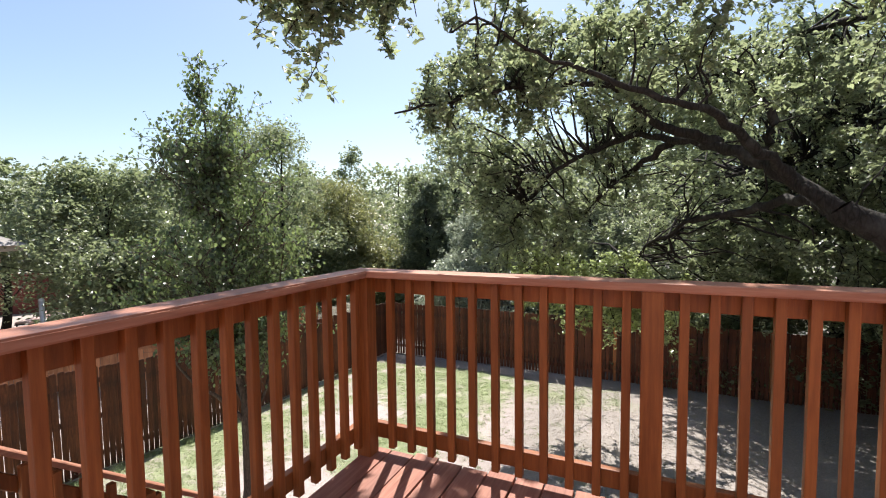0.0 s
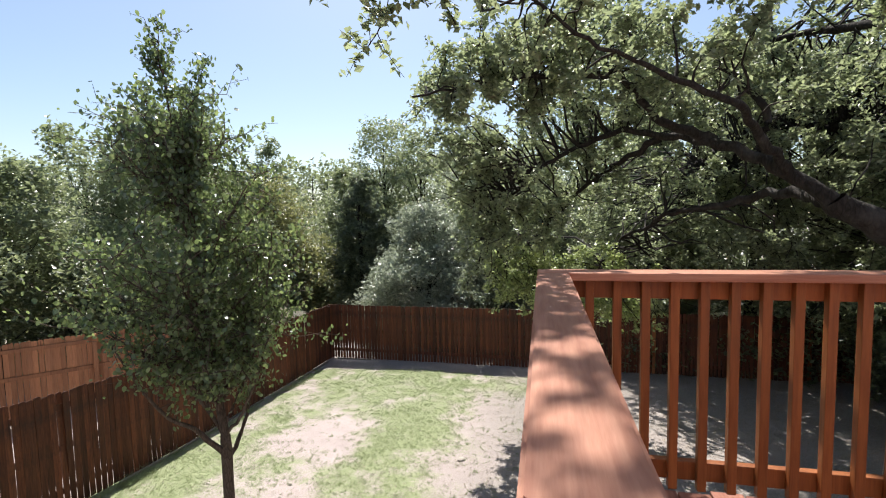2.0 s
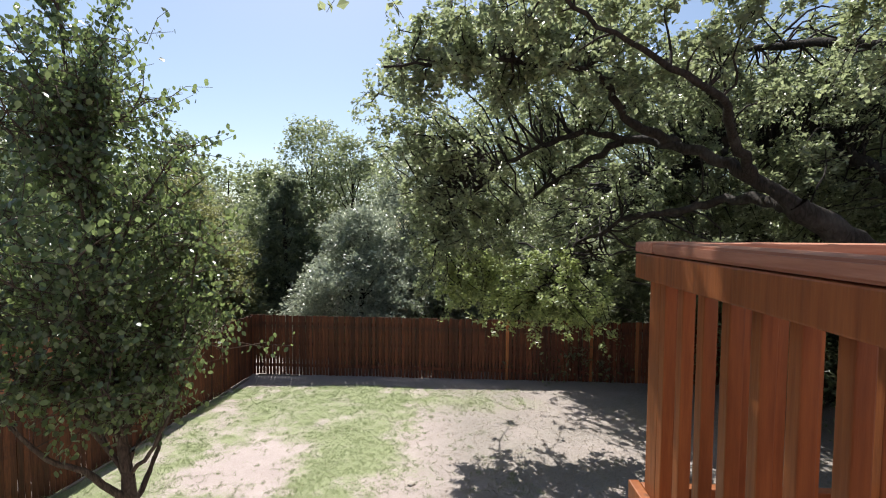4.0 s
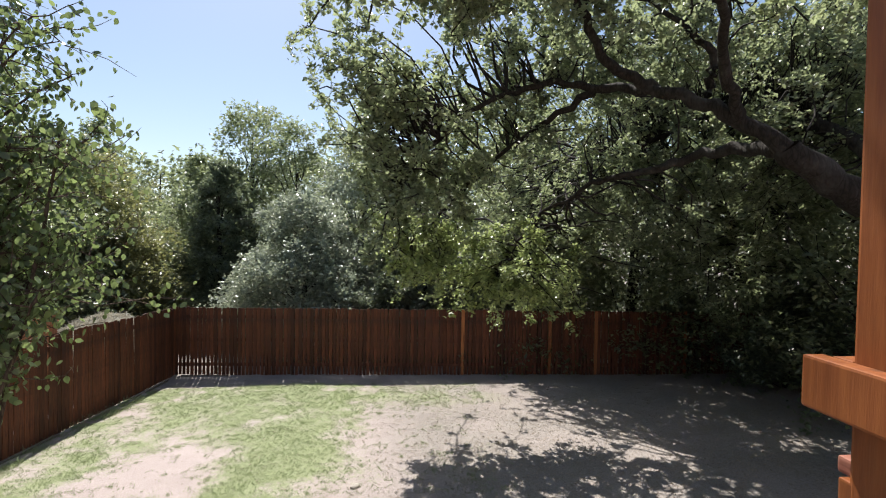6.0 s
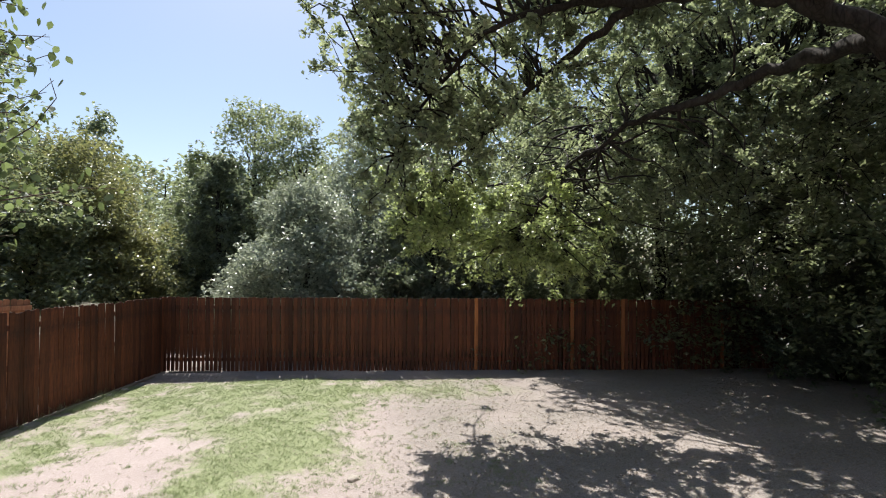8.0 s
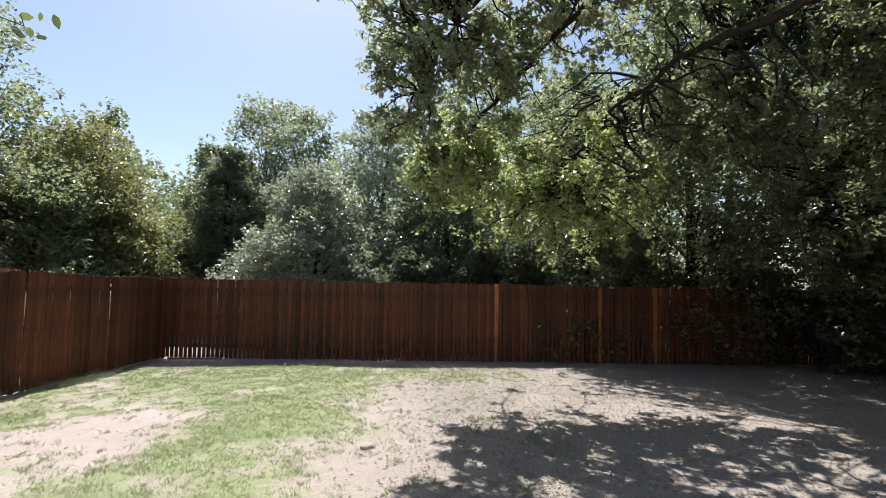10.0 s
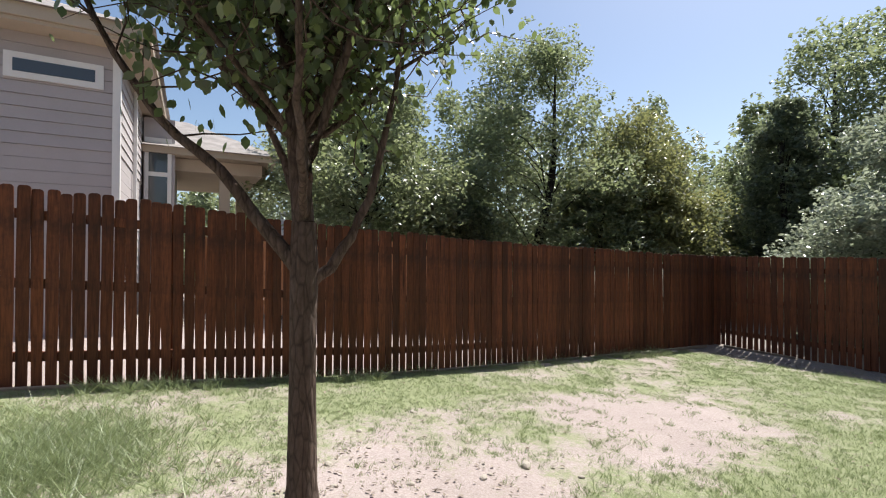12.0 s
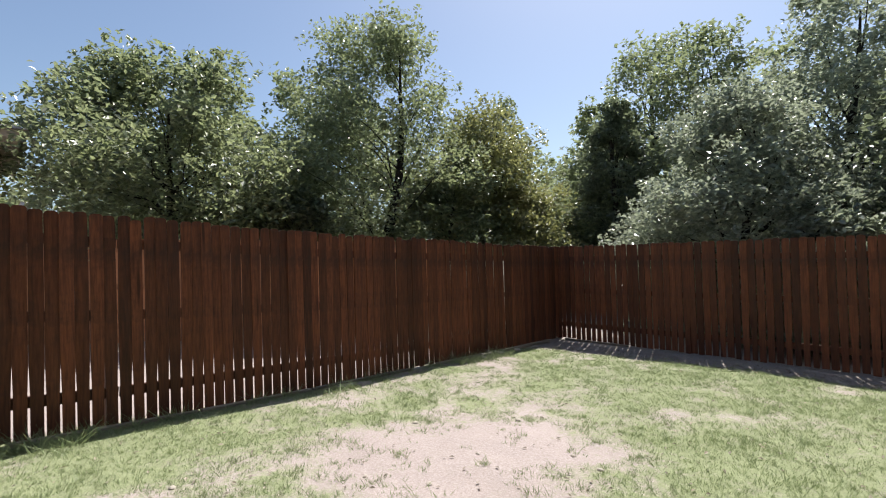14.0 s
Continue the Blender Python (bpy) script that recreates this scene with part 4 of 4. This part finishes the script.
WOODS = [
    # kind, x, y, height, spread, material, leaves, leaf length, lowest, taper
    ("tree", -15.9, 9.0, 6.5, 3.5, WOOD_LEAF, 30000, 0.12, 0.3, 0.55),
    ("tree", -14.8, 14.3, 9.0, 3.7, WOOD_LEAF, 32000, 0.115, 0.02, 0.55),
    ("tree", -13.4, 17.7, 6.9, 3.2, YELLOW_LEAF, 20000, 0.12, 0.02, 0.6),
    ("tree", -17.3, 24.3, 9.8, 2.6, WOOD_LEAF, 12000, 0.15, 0.05, 0.9),
    ("tree", -10.1, 20.8, 7.0, 1.9, CEDAR_LEAF, 18000, 0.12, 0.0, 0.85),
    ("tree", -10.2, 25.0, 10.6, 3.8, WOOD_LEAF, 20000, 0.14, 0.05, 0.6),
    ("bush", -6.2, 17.7, 5.4, 2.8, GREY_LEAF, 34000, 0.10, 0.0, 0.6),
    ("tree", -4.2, 20.8, 8.6, 3.0, GREY_LEAF, 24000, 0.12, 0.02, 0.55),
    ("tree", -1.8, 18.0, 6.4, 2.8, CEDAR_LEAF, 24000, 0.11, 0.0, 0.5),
    ("tree", -0.5, 22.5, 11.0, 3.6, WOOD_LEAF, 20000, 0.14, 0.05, 0.5),
    ("tree", 1.6, 15.9, 8.0, 2.6, WOOD_LEAF, 26000, 0.11, 0.0, 0.6),
    ("tree", 4.8, 15.6, 9.6, 3.3, WOOD_LEAF, 26000, 0.12, 0.0, 0.5),
    ("tree", 8.0, 14.9, 9.2, 3.2, WOOD_LEAF, 22000, 0.12, 0.0, 0.6),
    ("tree", 12.0, 15.0, 9.5, 3.6, WOOD_LEAF, 16000, 0.15, 0.02, 0.5),
    ("tree", 10.5, 10.5, 7.0, 2.8, CEDAR_LEAF, 18000, 0.13, 0.0, 0.6),
    ("tree", -20.5, 11.5, 7.0, 3.0, WOOD_LEAF, 14000, 0.15, 0.02, 0.5),
    ("tree", -19.8, 18.0, 8.5, 3.2, WOOD_LEAF, 15000, 0.16, 0.02, 0.5),
    ("tree", -14.0, 28.5, 7.8, 3.6, WOOD_LEAF, 13000, 0.18, 0.02, 0.5),
    ("tree", -22.0, 27.0, 8.0, 4.0, WOOD_LEAF, 11000, 0.2, 0.02, 0.5),
    ("tree", -6.0, 28.0, 10.0, 4.0, WOOD_LEAF, 13000, 0.18, 0.02, 0.5),
    ("tree", -16.0, 36.0, 9.5, 5.0, WOOD_LEAF, 11000, 0.24, 0.02, 0.5),
    ("tree", 3.0, 25.0, 12.0, 4.5, WOOD_LEAF, 13000, 0.2, 0.02, 0.5),
    ("tree", 10.0, 22.0, 12.0, 4.5, WOOD_LEAF, 12000, 0.2, 0.02, 0.5),
    ("bush", -11.6, 19.0, 3.2, 2.0, WOOD_LEAF, 12000, 0.11, 0.0, 0.4),
    ("bush", -16.8, 11.6, 3.8, 2.2, WOOD_LEAF, 13000, 0.12, 0.0, 0.4),
    ("bush", -14.2, 11.2, 3.4, 1.7, CEDAR_LEAF, 12000, 0.11, 0.0, 0.4),
    ("bush", -2.8, 16.0, 3.0, 1.6, CEDAR_LEAF, 12000, 0.10, 0.0, 0.4),
    ("bush", 7.6, 12.6, 3.4, 1.6, CEDAR_LEAF, 15000, 0.10, 0.0, 0.4),
    ("bush", 9.0, 9.0, 3.6, 1.8, WOOD_LEAF, 13000, 0.11, 0.0, 0.4),
    ("tree", -18.8, 14.6, 8.6, 3.4, WOOD_LEAF, 18000, 0.14, 0.02, 0.5),
    ("tree", -11.6, 23.0, 7.6, 2.8, WOOD_LEAF, 16000, 0.14, 0.02, 0.5),
    ("tree", -8.0, 23.0, 9.2, 3.0, WOOD_LEAF, 18000, 0.13, 0.02, 0.5),
    ("tree", -15.6, 20.5, 7.6, 3.2, WOOD_LEAF, 16000, 0.14, 0.02, 0.5),
    ("bush", -0.2, 15.9, 3.4, 1.8, CEDAR_LEAF, 14000, 0.10, 0.0, 0.4),
    ("bush", 2.8, 15.8, 4.2, 2.0, WOOD_LEAF, 15000, 0.10, 0.0, 0.4),
    ("bush", 6.0, 15.4, 4.0, 2.0, CEDAR_LEAF, 15000, 0.10, 0.0, 0.4),
    ("bush", -4.6, 16.1, 2.9, 1.4, GREY_LEAF, 11000, 0.10, 0.0, 0.4),
    ("tree", 7.6, 10.4, 8.6, 3.0, WOOD_LEAF, 24000, 0.12, 0.1, 0.5),
    # out of view east of the yard, added to block sky light there
    ("tree", 8.6, 6.0, 8.5, 3.0, WOOD_LEAF, 16000, 0.14, 0.1, 0.5),
    ("tree", -34.0, 36.0, 11.0, 7.0, WOOD_LEAF, 9000, 0.34, 0.0, 0.5),
    ("tree", -24.0, 42.0, 11.0, 7.0, WOOD_LEAF, 9000, 0.34, 0.0, 0.5),
    ("tree", -13.0, 44.0, 11.5, 7.0, WOOD_LEAF, 9000, 0.34, 0.0, 0.5),
    ("tree", -2.0, 42.0, 12.0, 7.0, WOOD_LEAF, 9000, 0.34, 0.0, 0.5),
    ("tree", 10.0, 40.0, 12.0, 7.0, WOOD_LEAF, 9000, 0.34, 0.0, 0.5),
    ("tree", -36.0, 24.0, 9.0, 6.0, WOOD_LEAF, 9000, 0.3, 0.0, 0.5),
    ("tree", -38.0, 12.0, 9.0, 6.0, WOOD_LEAF, 9000, 0.3, 0.0, 0.5),
    ("bush", -13.0, 15.4, 4.4, 2.2, WOOD_LEAF, 13000, 0.12, 0.0, 0.4),
    ("bush", -12.0, 17.6, 3.9, 2.0, YELLOW_LEAF, 10000, 0.12, 0.0, 0.4),
    ("bush", -22.6, 5.6, 4.2, 2.4, WOOD_LEAF, 12000, 0.14, 0.0, 0.4),
    ("tree", -27.0, 3.4, 6.4, 3.2, WOOD_LEAF, 9000, 0.18, 0.0, 0.5),
    ("tree", -25.5, 9.8, 7.6, 3.4, WOOD_LEAF, 14000, 0.18, 0.35, 0.5),
    ("tree", -27.0, 17.5, 8.0, 4.0, WOOD_LEAF, 11000, 0.2, 0.0, 0.5),
]
for k, (kind, x, y, tall, spread, material, count, size, low, tip) in enumerate(WOODS):
    label = {WOOD_LEAF: "broadleaf tree with dense green foliage behind the fence", YELLOW_LEAF: "tree with yellowish green foliage behind the fence", GREY_LEAF: "tree with silvery grey-green foliage behind the fence", CEDAR_LEAF: "dark evergreen tree behind the fence", SUN_TINTED_LEAF: "tree with bright light green foliage behind the fence"}[material]
    near = math.hypot(x + 4, y - 6) < 16.5
    make_tree(kind, label, (x, y, G(x, y)), tall, spread, 100 + k, material, OAK_BARK, size * (1.14 if near else 1.4), int(count * (1.06 if near else 0.48)), low, 125 if count > 17000 else 75, tip)


# ---- the neighbour's house and yard ----
def make_house():
    """Two walls with lap siding, trim, windows, eaves and a shingled roof."""
    house = thing("house", (-11.5, 3.47, 0.4), "neighbouring house with pale grey lap siding and white trim", "house")
    part("wall", block((-6, -8, -0.5), (-0.03, -0.03, 4.55), 0.0), SIDING, house)
    z = -0.4
    lap_e, lap_n = bmesh.new(), bmesh.new()
    while z < 4.5:
        for bm, lo, hi in ((lap_e, (-0.03, -8, z), (0.0, 0.0, z + 0.172)), (lap_n, (-3.6, -0.03, z), (-0.004, 0.0, z + 0.172))):
            v = box(bm, lo, hi)
        z += 0.178
    for bm, axis in ((lap_e, 0), (lap_n, 1)):
        for v in bm.verts:
            frac = ((v.co.z + 0.4) % 0.178) / 0.178
            if v.co[axis] > -0.01 and frac > 0.5:
                v.co[axis] -= 0.018
    part("siding", lap_e, SIDING, house)
    part("siding", lap_n, SIDING, house)
    part("corner_board", block((-0.09, -0.09, -0.5), (0.012, 0.012, 4.55), 0.004), TRIM_WHITE, house, "white corner board")
    w = part("window", block((0.0, -1.32, 3.90), (0.03, -0.20, 4.26), 0.004), TRIM_WHITE, house, "narrow window in a white frame")
    part("pane", block((0.02, -1.22, 3.99), (0.036, -0.30, 4.17), 0.0), GLASS, w)
    part("wing_wall", block((-5.5, 0.02, -0.5), (-3.6, 0.62, 4.5), 0.0), SIDING, house)
    part("downspout", block((-1.9, 0.0, -0.3), (-1.82, 0.06, 4.5), 0.01), TRIM_WHITE, house, "white rain downspout")
    w = part("window", block((-3.6, 0.04, 2.4), (-3.56, 0.56, 4.05), 0.004), TRIM_WHITE, house, "tall sash window in a white frame")
    for lo, hi in ((2.52, 3.18), (3.28, 3.93)):
        part("pane", block((-3.575, 0.12, lo), (-3.555, 0.48, hi), 0.0), GLASS, w)
    part("fascia", block((-6.4, -8.4, 4.62), (0.42, 0.42, 4.80), 0.005), SOFFIT, house, "beige eave board")
    part("soffit", block((-6.36, -8.36, 4.56), (0.38, 0.38, 4.615), 0.0), SOFFIT, house)
    bm = bmesh.new()
    ring = [bm.verts.new(p) for p in ((-6.5, -8.5, 4.80), (0.48, -8.5, 4.80), (0.48, 0.48, 4.80), (-6.5, 0.48, 4.80))]
    ridge = [bm.verts.new(p) for p in ((-3, -5.2, 6.5), (-3, -3.0, 6.5))]
    for f in ((ring[0], ring[1], ridge[0]), (ring[1], ring[2], ridge[1], ridge[0]), (ring[2], ring[3], ridge[1]), (ring[3], ring[0], ridge[0], ridge[1]), ring[::-1]):
        bm.faces.new(f)
    part("roof", bm, SHINGLE, house, "grey-brown shingle roof")
    return house


def make_patio():
    """The open roofed patio beyond the house."""
    patio = thing("patio_cover", (-17.3, 4.4, 0.4), "covered patio with a shingled hip roof on posts", "patio")
    part("beam", block((-2.0, -1.2, 3.4), (1.9, 1.6, 3.7), 0.01), SOFFIT, patio)
    part("fascia", block((-2.4, -1.6, 3.71), (2.3, 1.95, 3.86), 0.005), SOFFIT, patio)
    bm = bmesh.new()
    ring = [bm.verts.new(p) for p in ((-2.5, -1.7, 3.86), (2.4, -1.7, 3.86), (2.4, 2.05, 3.86), (-2.5, 2.05, 3.86))]
    ridge = [bm.verts.new(p) for p in ((-0.2, -0.9, 5.1), (-0.2, -0.1, 5.1))]
    for f in ((ring[0], ring[1], ridge[0]), (ring[1], ring[2], ridge[1], ridge[0]), (ring[2], ring[3], ridge[1]), (ring[3], ring[0], ridge[0], ridge[1]), ring[::-1]):
        bm.faces.new(f)
    part("roof", bm, SHINGLE, patio, "grey-brown shingle roof")
    for x, y in ((1.7, 0.75), (-1.8, 1.4), (-1.8, -1.0)):
        part("post", block((x - 0.12, y - 0.12, -0.3), (x + 0.12, y + 0.12, 3.4), 0.01), SOFFIT, patio)


make_house()
make_patio()


def make_lounger(place, turn, cloth, raised):
    """A sun lounger: frame, legs, seat cushion, raised back with stripes."""
    lounger = thing("sun_lounger", place, "sun lounger with a red and white cushion on the grass" if raised else "flat sun lounger with a faded pink cushion", "lounger", "loungers in the neighbouring yard")
    lounger.rotation_euler = (0, 0, turn)
    part("frame", block((-0.32, -0.95, 0.28), (0.32, 0.95, 0.33), 0.01), BLACK, lounger)
    for x in (-0.28, 0.28):
        for y in (-0.85, 0.85):
            part("leg", block((x - 0.02, y - 0.02, 0.0), (x + 0.02, y + 0.02, 0.28), 0.004), BLACK, lounger)
    part("seat_cushion", block((-0.31, -0.94, 0.335), (0.31, 0.3, 0.42), 0.03), cloth, lounger)
    tilt = pose(0, 0.3, 0.36, 55 if raised else 12)
    for k in range(6):
        bm = box(bmesh.new(), (-0.31, 0.13 * k, 0), (0.31, 0.13 * k + 0.125, 0.08), 0.012, tilt)
        part("back_cushion", bm, (CLOTH_RED if k % 2 else CLOTH_WHITE) if raised else cloth, lounger)


def make_neighbour_yard():
    wall = mesh_object("wall_far", block((-0.1, -9.0, -0.5), (0.1, 9.0, 2.0), 0.01), BRICK_RED)
    wall.matrix_basis = Matrix.Translation((-30.5, 13.0, 0.2)) @ Matrix.Rotation(radians(-20), 4, "Z")
    tagged(wall, "long red-brown wall across the neighbouring yard", "wall", kind="structure")
    make_lounger((-24.5, 12.2, G(-20, 12.2)), radians(40), CLOTH_PINK, False)
    make_lounger((-23.6, 13.6, G(-20, 13.6)), radians(70), CLOTH_RED, True)
    make_lounger((-25.6, 11.0, G(-20, 11)), radians(35), CLOTH_PINK, False)
    board = thing("leaning_panel", (-21.0, 14.6, G(-20, 14.6)), "grey panel leaning at the neighbour's wall", "panel")
    part("panel", box(bmesh.new(), (-0.55, -0.02, 0.0), (0.55, 0.02, 1.1), 0.01, pose(0, 0, 0, -14, 0, 35)), GREY_PANEL, board)
    low = thing("garden_table", (-22.6, 13.0, G(-20, 13.0)), "low dark garden table on the neighbour's grass", "table")
    part("tabletop", block((-0.6, -0.4, 0.42), (0.6, 0.4, 0.46), 0.01), BLACK, low)
    for x in (-0.52, 0.52):
        for y in (-0.33, 0.33):
            part("leg", block((x - 0.025, y - 0.025, 0), (x + 0.025, y + 0.025, 0.42), 0.004), BLACK, low)
    pole = thing("metal_post", (-14.35, 6.35, 0.2), "pale galvanised steel post beside the bare cedar fence", "post")
    bm = bmesh.new()
    bmesh.ops.create_cone(bm, cap_ends=True, segments=16, radius1=0.06, radius2=0.06, depth=2.6, matrix=Matrix.Translation((0, 0, 1.3)))
    part("tube", bm, GALVANISED, pole, smooth=True)
    bm = bmesh.new()
    bmesh.ops.create_cone(bm, cap_ends=True, segments=16, radius1=0.075, radius2=0.05, depth=0.06, matrix=Matrix.Translation((0, 0, 2.63)))
    part("cap", bm, GALVANISED, pole)


def make_brush_pile():
    """A heap of cut, dried grass and twigs thrown down behind the fence corner."""
    rng = np.random.RandomState(61)
    x0, y0 = -10.3, 13.6
    pile = thing("brush_pile", (x0, y0, G(x0, y0)), "pale heap of cut dry grass and twigs behind the fence", "brush pile")
    top = lambda u, v: (1.42 + 0.4 * smooth_noise(u, v, 1.6, 62) + 0.15 * smooth_noise(u, v, 5, 63)) * np.clip(1 - (u / 1.25) ** 2 - (v / 2.1) ** 2, 0, 1) ** 0.6
    k = np.linspace(-1, 1, 41)
    U, V = np.meshgrid(k * 1.25, k * 2.1)
    i = (np.arange(40)[:, None] * 41 + np.arange(40)[None]).ravel()
    heap = new("heap", from_arrays("heap", np.stack([U, V, top(U, V) - 0.09], -1).reshape(-1, 3), np.stack([i, i + 1, i + 42, i + 41], -1), STRAW, True))
    heap.parent = pile
    n = 16000
    u, v = rng.uniform(-1.25, 1.25, n), rng.uniform(-2.1, 2.1, n)
    keep = (u / 1.25) ** 2 + (v / 2.1) ** 2 < 0.98
    at = np.stack([u, v, top(u, v)], -1)[keep]
    m = len(at)
    way = rng.normal(0, 1, (m, 3)) * (1, 1, 0.45) + (0, 0, 0.12)
    way *= rng.uniform(0.10, 0.32, (m, 1)) / np.linalg.norm(way, axis=1)[:, None]
    wide = np.cross(way, rng.normal(0, 1, (m, 3)))
    wide *= 0.006 / (np.linalg.norm(wide, axis=1)[:, None] + 1e-9)
    verts = np.stack([at - way * 0.4 - wide, at - way * 0.4 + wide, at + way * 0.6], 1).reshape(-1, 3)
    straw = new("straw", from_arrays("straw", verts, np.arange(m * 3).reshape(-1, 3), STRAW))
    straw.parent = pile


make_neighbour_yard()
make_brush_pile()


# ---- grass, leaves and stones on the yard ----
def make_grass():
    rng = np.random.RandomState(21)
    n = 95000
    x, y = rng.uniform(-8.45, -0.5, n), rng.uniform(2.2, 13.4, n)
    keep = grass_cover(x, y) + 0.9 * (smooth_noise(x, y, 5, 31) - 0.5) + 0.7 * (smooth_noise(x, y, 13, 32) - 0.5) > 0.45 + rng.uniform(-0.25, 0.4, n)
    x, y = x[keep], y[keep]
    tall = rng.uniform(0.008, 0.024, len(x)) * (0.7 + 0.8 * smooth_noise(x, y, 1.5, 33))
    fx, fy = rng.uniform(-8.44, -8.15, 1500) , rng.uniform(1.5, 12.0, 1500)
    ok = smooth_noise(fx, fy, 1.6, 40) > 0.45
    wx, wy = rng.normal(-6.75, 0.42, 2000), rng.normal(3.7, 0.34, 2000)
    x, y = np.concatenate([x, fx[ok], wx]), np.concatenate([y, fy[ok], wy])
    tall = np.concatenate([tall, rng.uniform(0.05, 0.16, ok.sum()), rng.uniform(0.03, 0.13, len(wx))])
    # small tufts that come up through the bare soil
    cx, cy = rng.uniform(-8.2, -1.5, 420), rng.uniform(3.0, 13.0, 420)
    sparse = grass_cover(cx, cy) + 0.5 * smooth_noise(cx, cy, 1.2, 51) > 0.2
    cx, cy = np.repeat(cx[sparse], 9), np.repeat(cy[sparse], 9)
    spread = np.repeat(rng.uniform(0.015, 0.07, sparse.sum()), 9)
    x, y = np.concatenate([x, cx + rng.normal(0, 1, len(cx)) * spread]), np.concatenate([y, cy + rng.normal(0, 1, len(cx)) * spread])
    tall = np.concatenate([tall, rng.uniform(0.015, 0.05, len(cx))])
    blades = 5
    X, Y, T = np.repeat(x, blades), np.repeat(y, blades), np.repeat(tall, blades) * rng.uniform(0.6, 1.2, len(x) * blades)
    m = len(X)
    X, Y = X + rng.normal(0, 0.013, m), Y + rng.normal(0, 0.013, m)
    Z = height(X, Y) + relief(X, Y) - 0.004
    a = rng.uniform(0, 2 * np.pi, m)
    w = 0.002 + 0.014 * T
    lean = T * rng.uniform(0.5, 1.8, m)
    b = rng.uniform(0, 2 * np.pi, m)
    p0 = np.stack([X - np.cos(a) * w, Y - np.sin(a) * w, Z], -1)
    p1 = np.stack([X + np.cos(a) * w, Y + np.sin(a) * w, Z], -1)
    p2 = np.stack([X + np.cos(b) * lean, Y + np.sin(b) * lean, Z + T + 0.012], -1)
    data = from_arrays("grass", np.stack([p0, p1, p2], 1).reshape(-1, 3), np.arange(m * 3).reshape(-1, 3), GRASS)
    tagged(new("grass", data), "short patchy green lawn grass with weeds at the fence", "grass", kind="stuff")


def make_litter():
    rng = np.random.RandomState(22)
    n = 70000
    x, y = rng.uniform(-8.2, 7.0, n), rng.uniform(3.0, 13.6, n)
    keep = rng.rand(n) < 0.06 + 0.85 * litter_and_fence_shade(x, y) + 0.28 * oval(x, y, TREE[0], TREE[1], 1.2, 1.2)
    x, y = x[keep], y[keep]
    p = np.stack([x, y, height(x, y) + relief(x, y) + 0.01], -1)
    v, f = leaves_at(p, 0.036, rng, 0, 0.5, 3.0)
    tagged(new("fallen_leaves", from_arrays("fallen_leaves", v, f, LITTER)), "scattered dry brown leaves on the soil", "leaves", kind="stuff")


def make_stone(place, size, seed):
    bm = bmesh.new()
    bmesh.ops.create_icosphere(bm, subdivisions=2, radius=1)
    r = random.Random(seed)
    for v in bm.verts:
        v.co *= 1 + 0.22 * noise.noise(v.co * 1.3 + Vector((seed * 3.1, 0, 0)))
        v.co = Vector((v.co.x * size, v.co.y * size * 0.7, v.co.z * size * 0.5))
    ob = mesh_object("stone", bm, STONE)
    ob.location = (place[0], place[1], G(*place) + float(relief(*place)) + size * 0.12)
    ob.rotation_euler = (0, 0, r.uniform(0, 6))
    tagged(ob, "small pale stone lying on the bare soil", "stone", "stones on the soil")


make_grass()
make_litter()
stone_rng = random.Random(6)
make_stone((-2.9, 7.75), 0.075, 1)
make_stone((-5.54, 6.45), 0.05, 2)
for k in range(26):
    make_stone((stone_rng.uniform(-7.0, -4.6), stone_rng.uniform(4.6, 9.6)), stone_rng.uniform(0.012, 0.035), 10 + k)
for k in range(4):
    make_stone((FENCE_X + stone_rng.uniform(0.12, 0.2), 11.4 + 0.5 * k), stone_rng.uniform(0.05, 0.09), 50 + k)
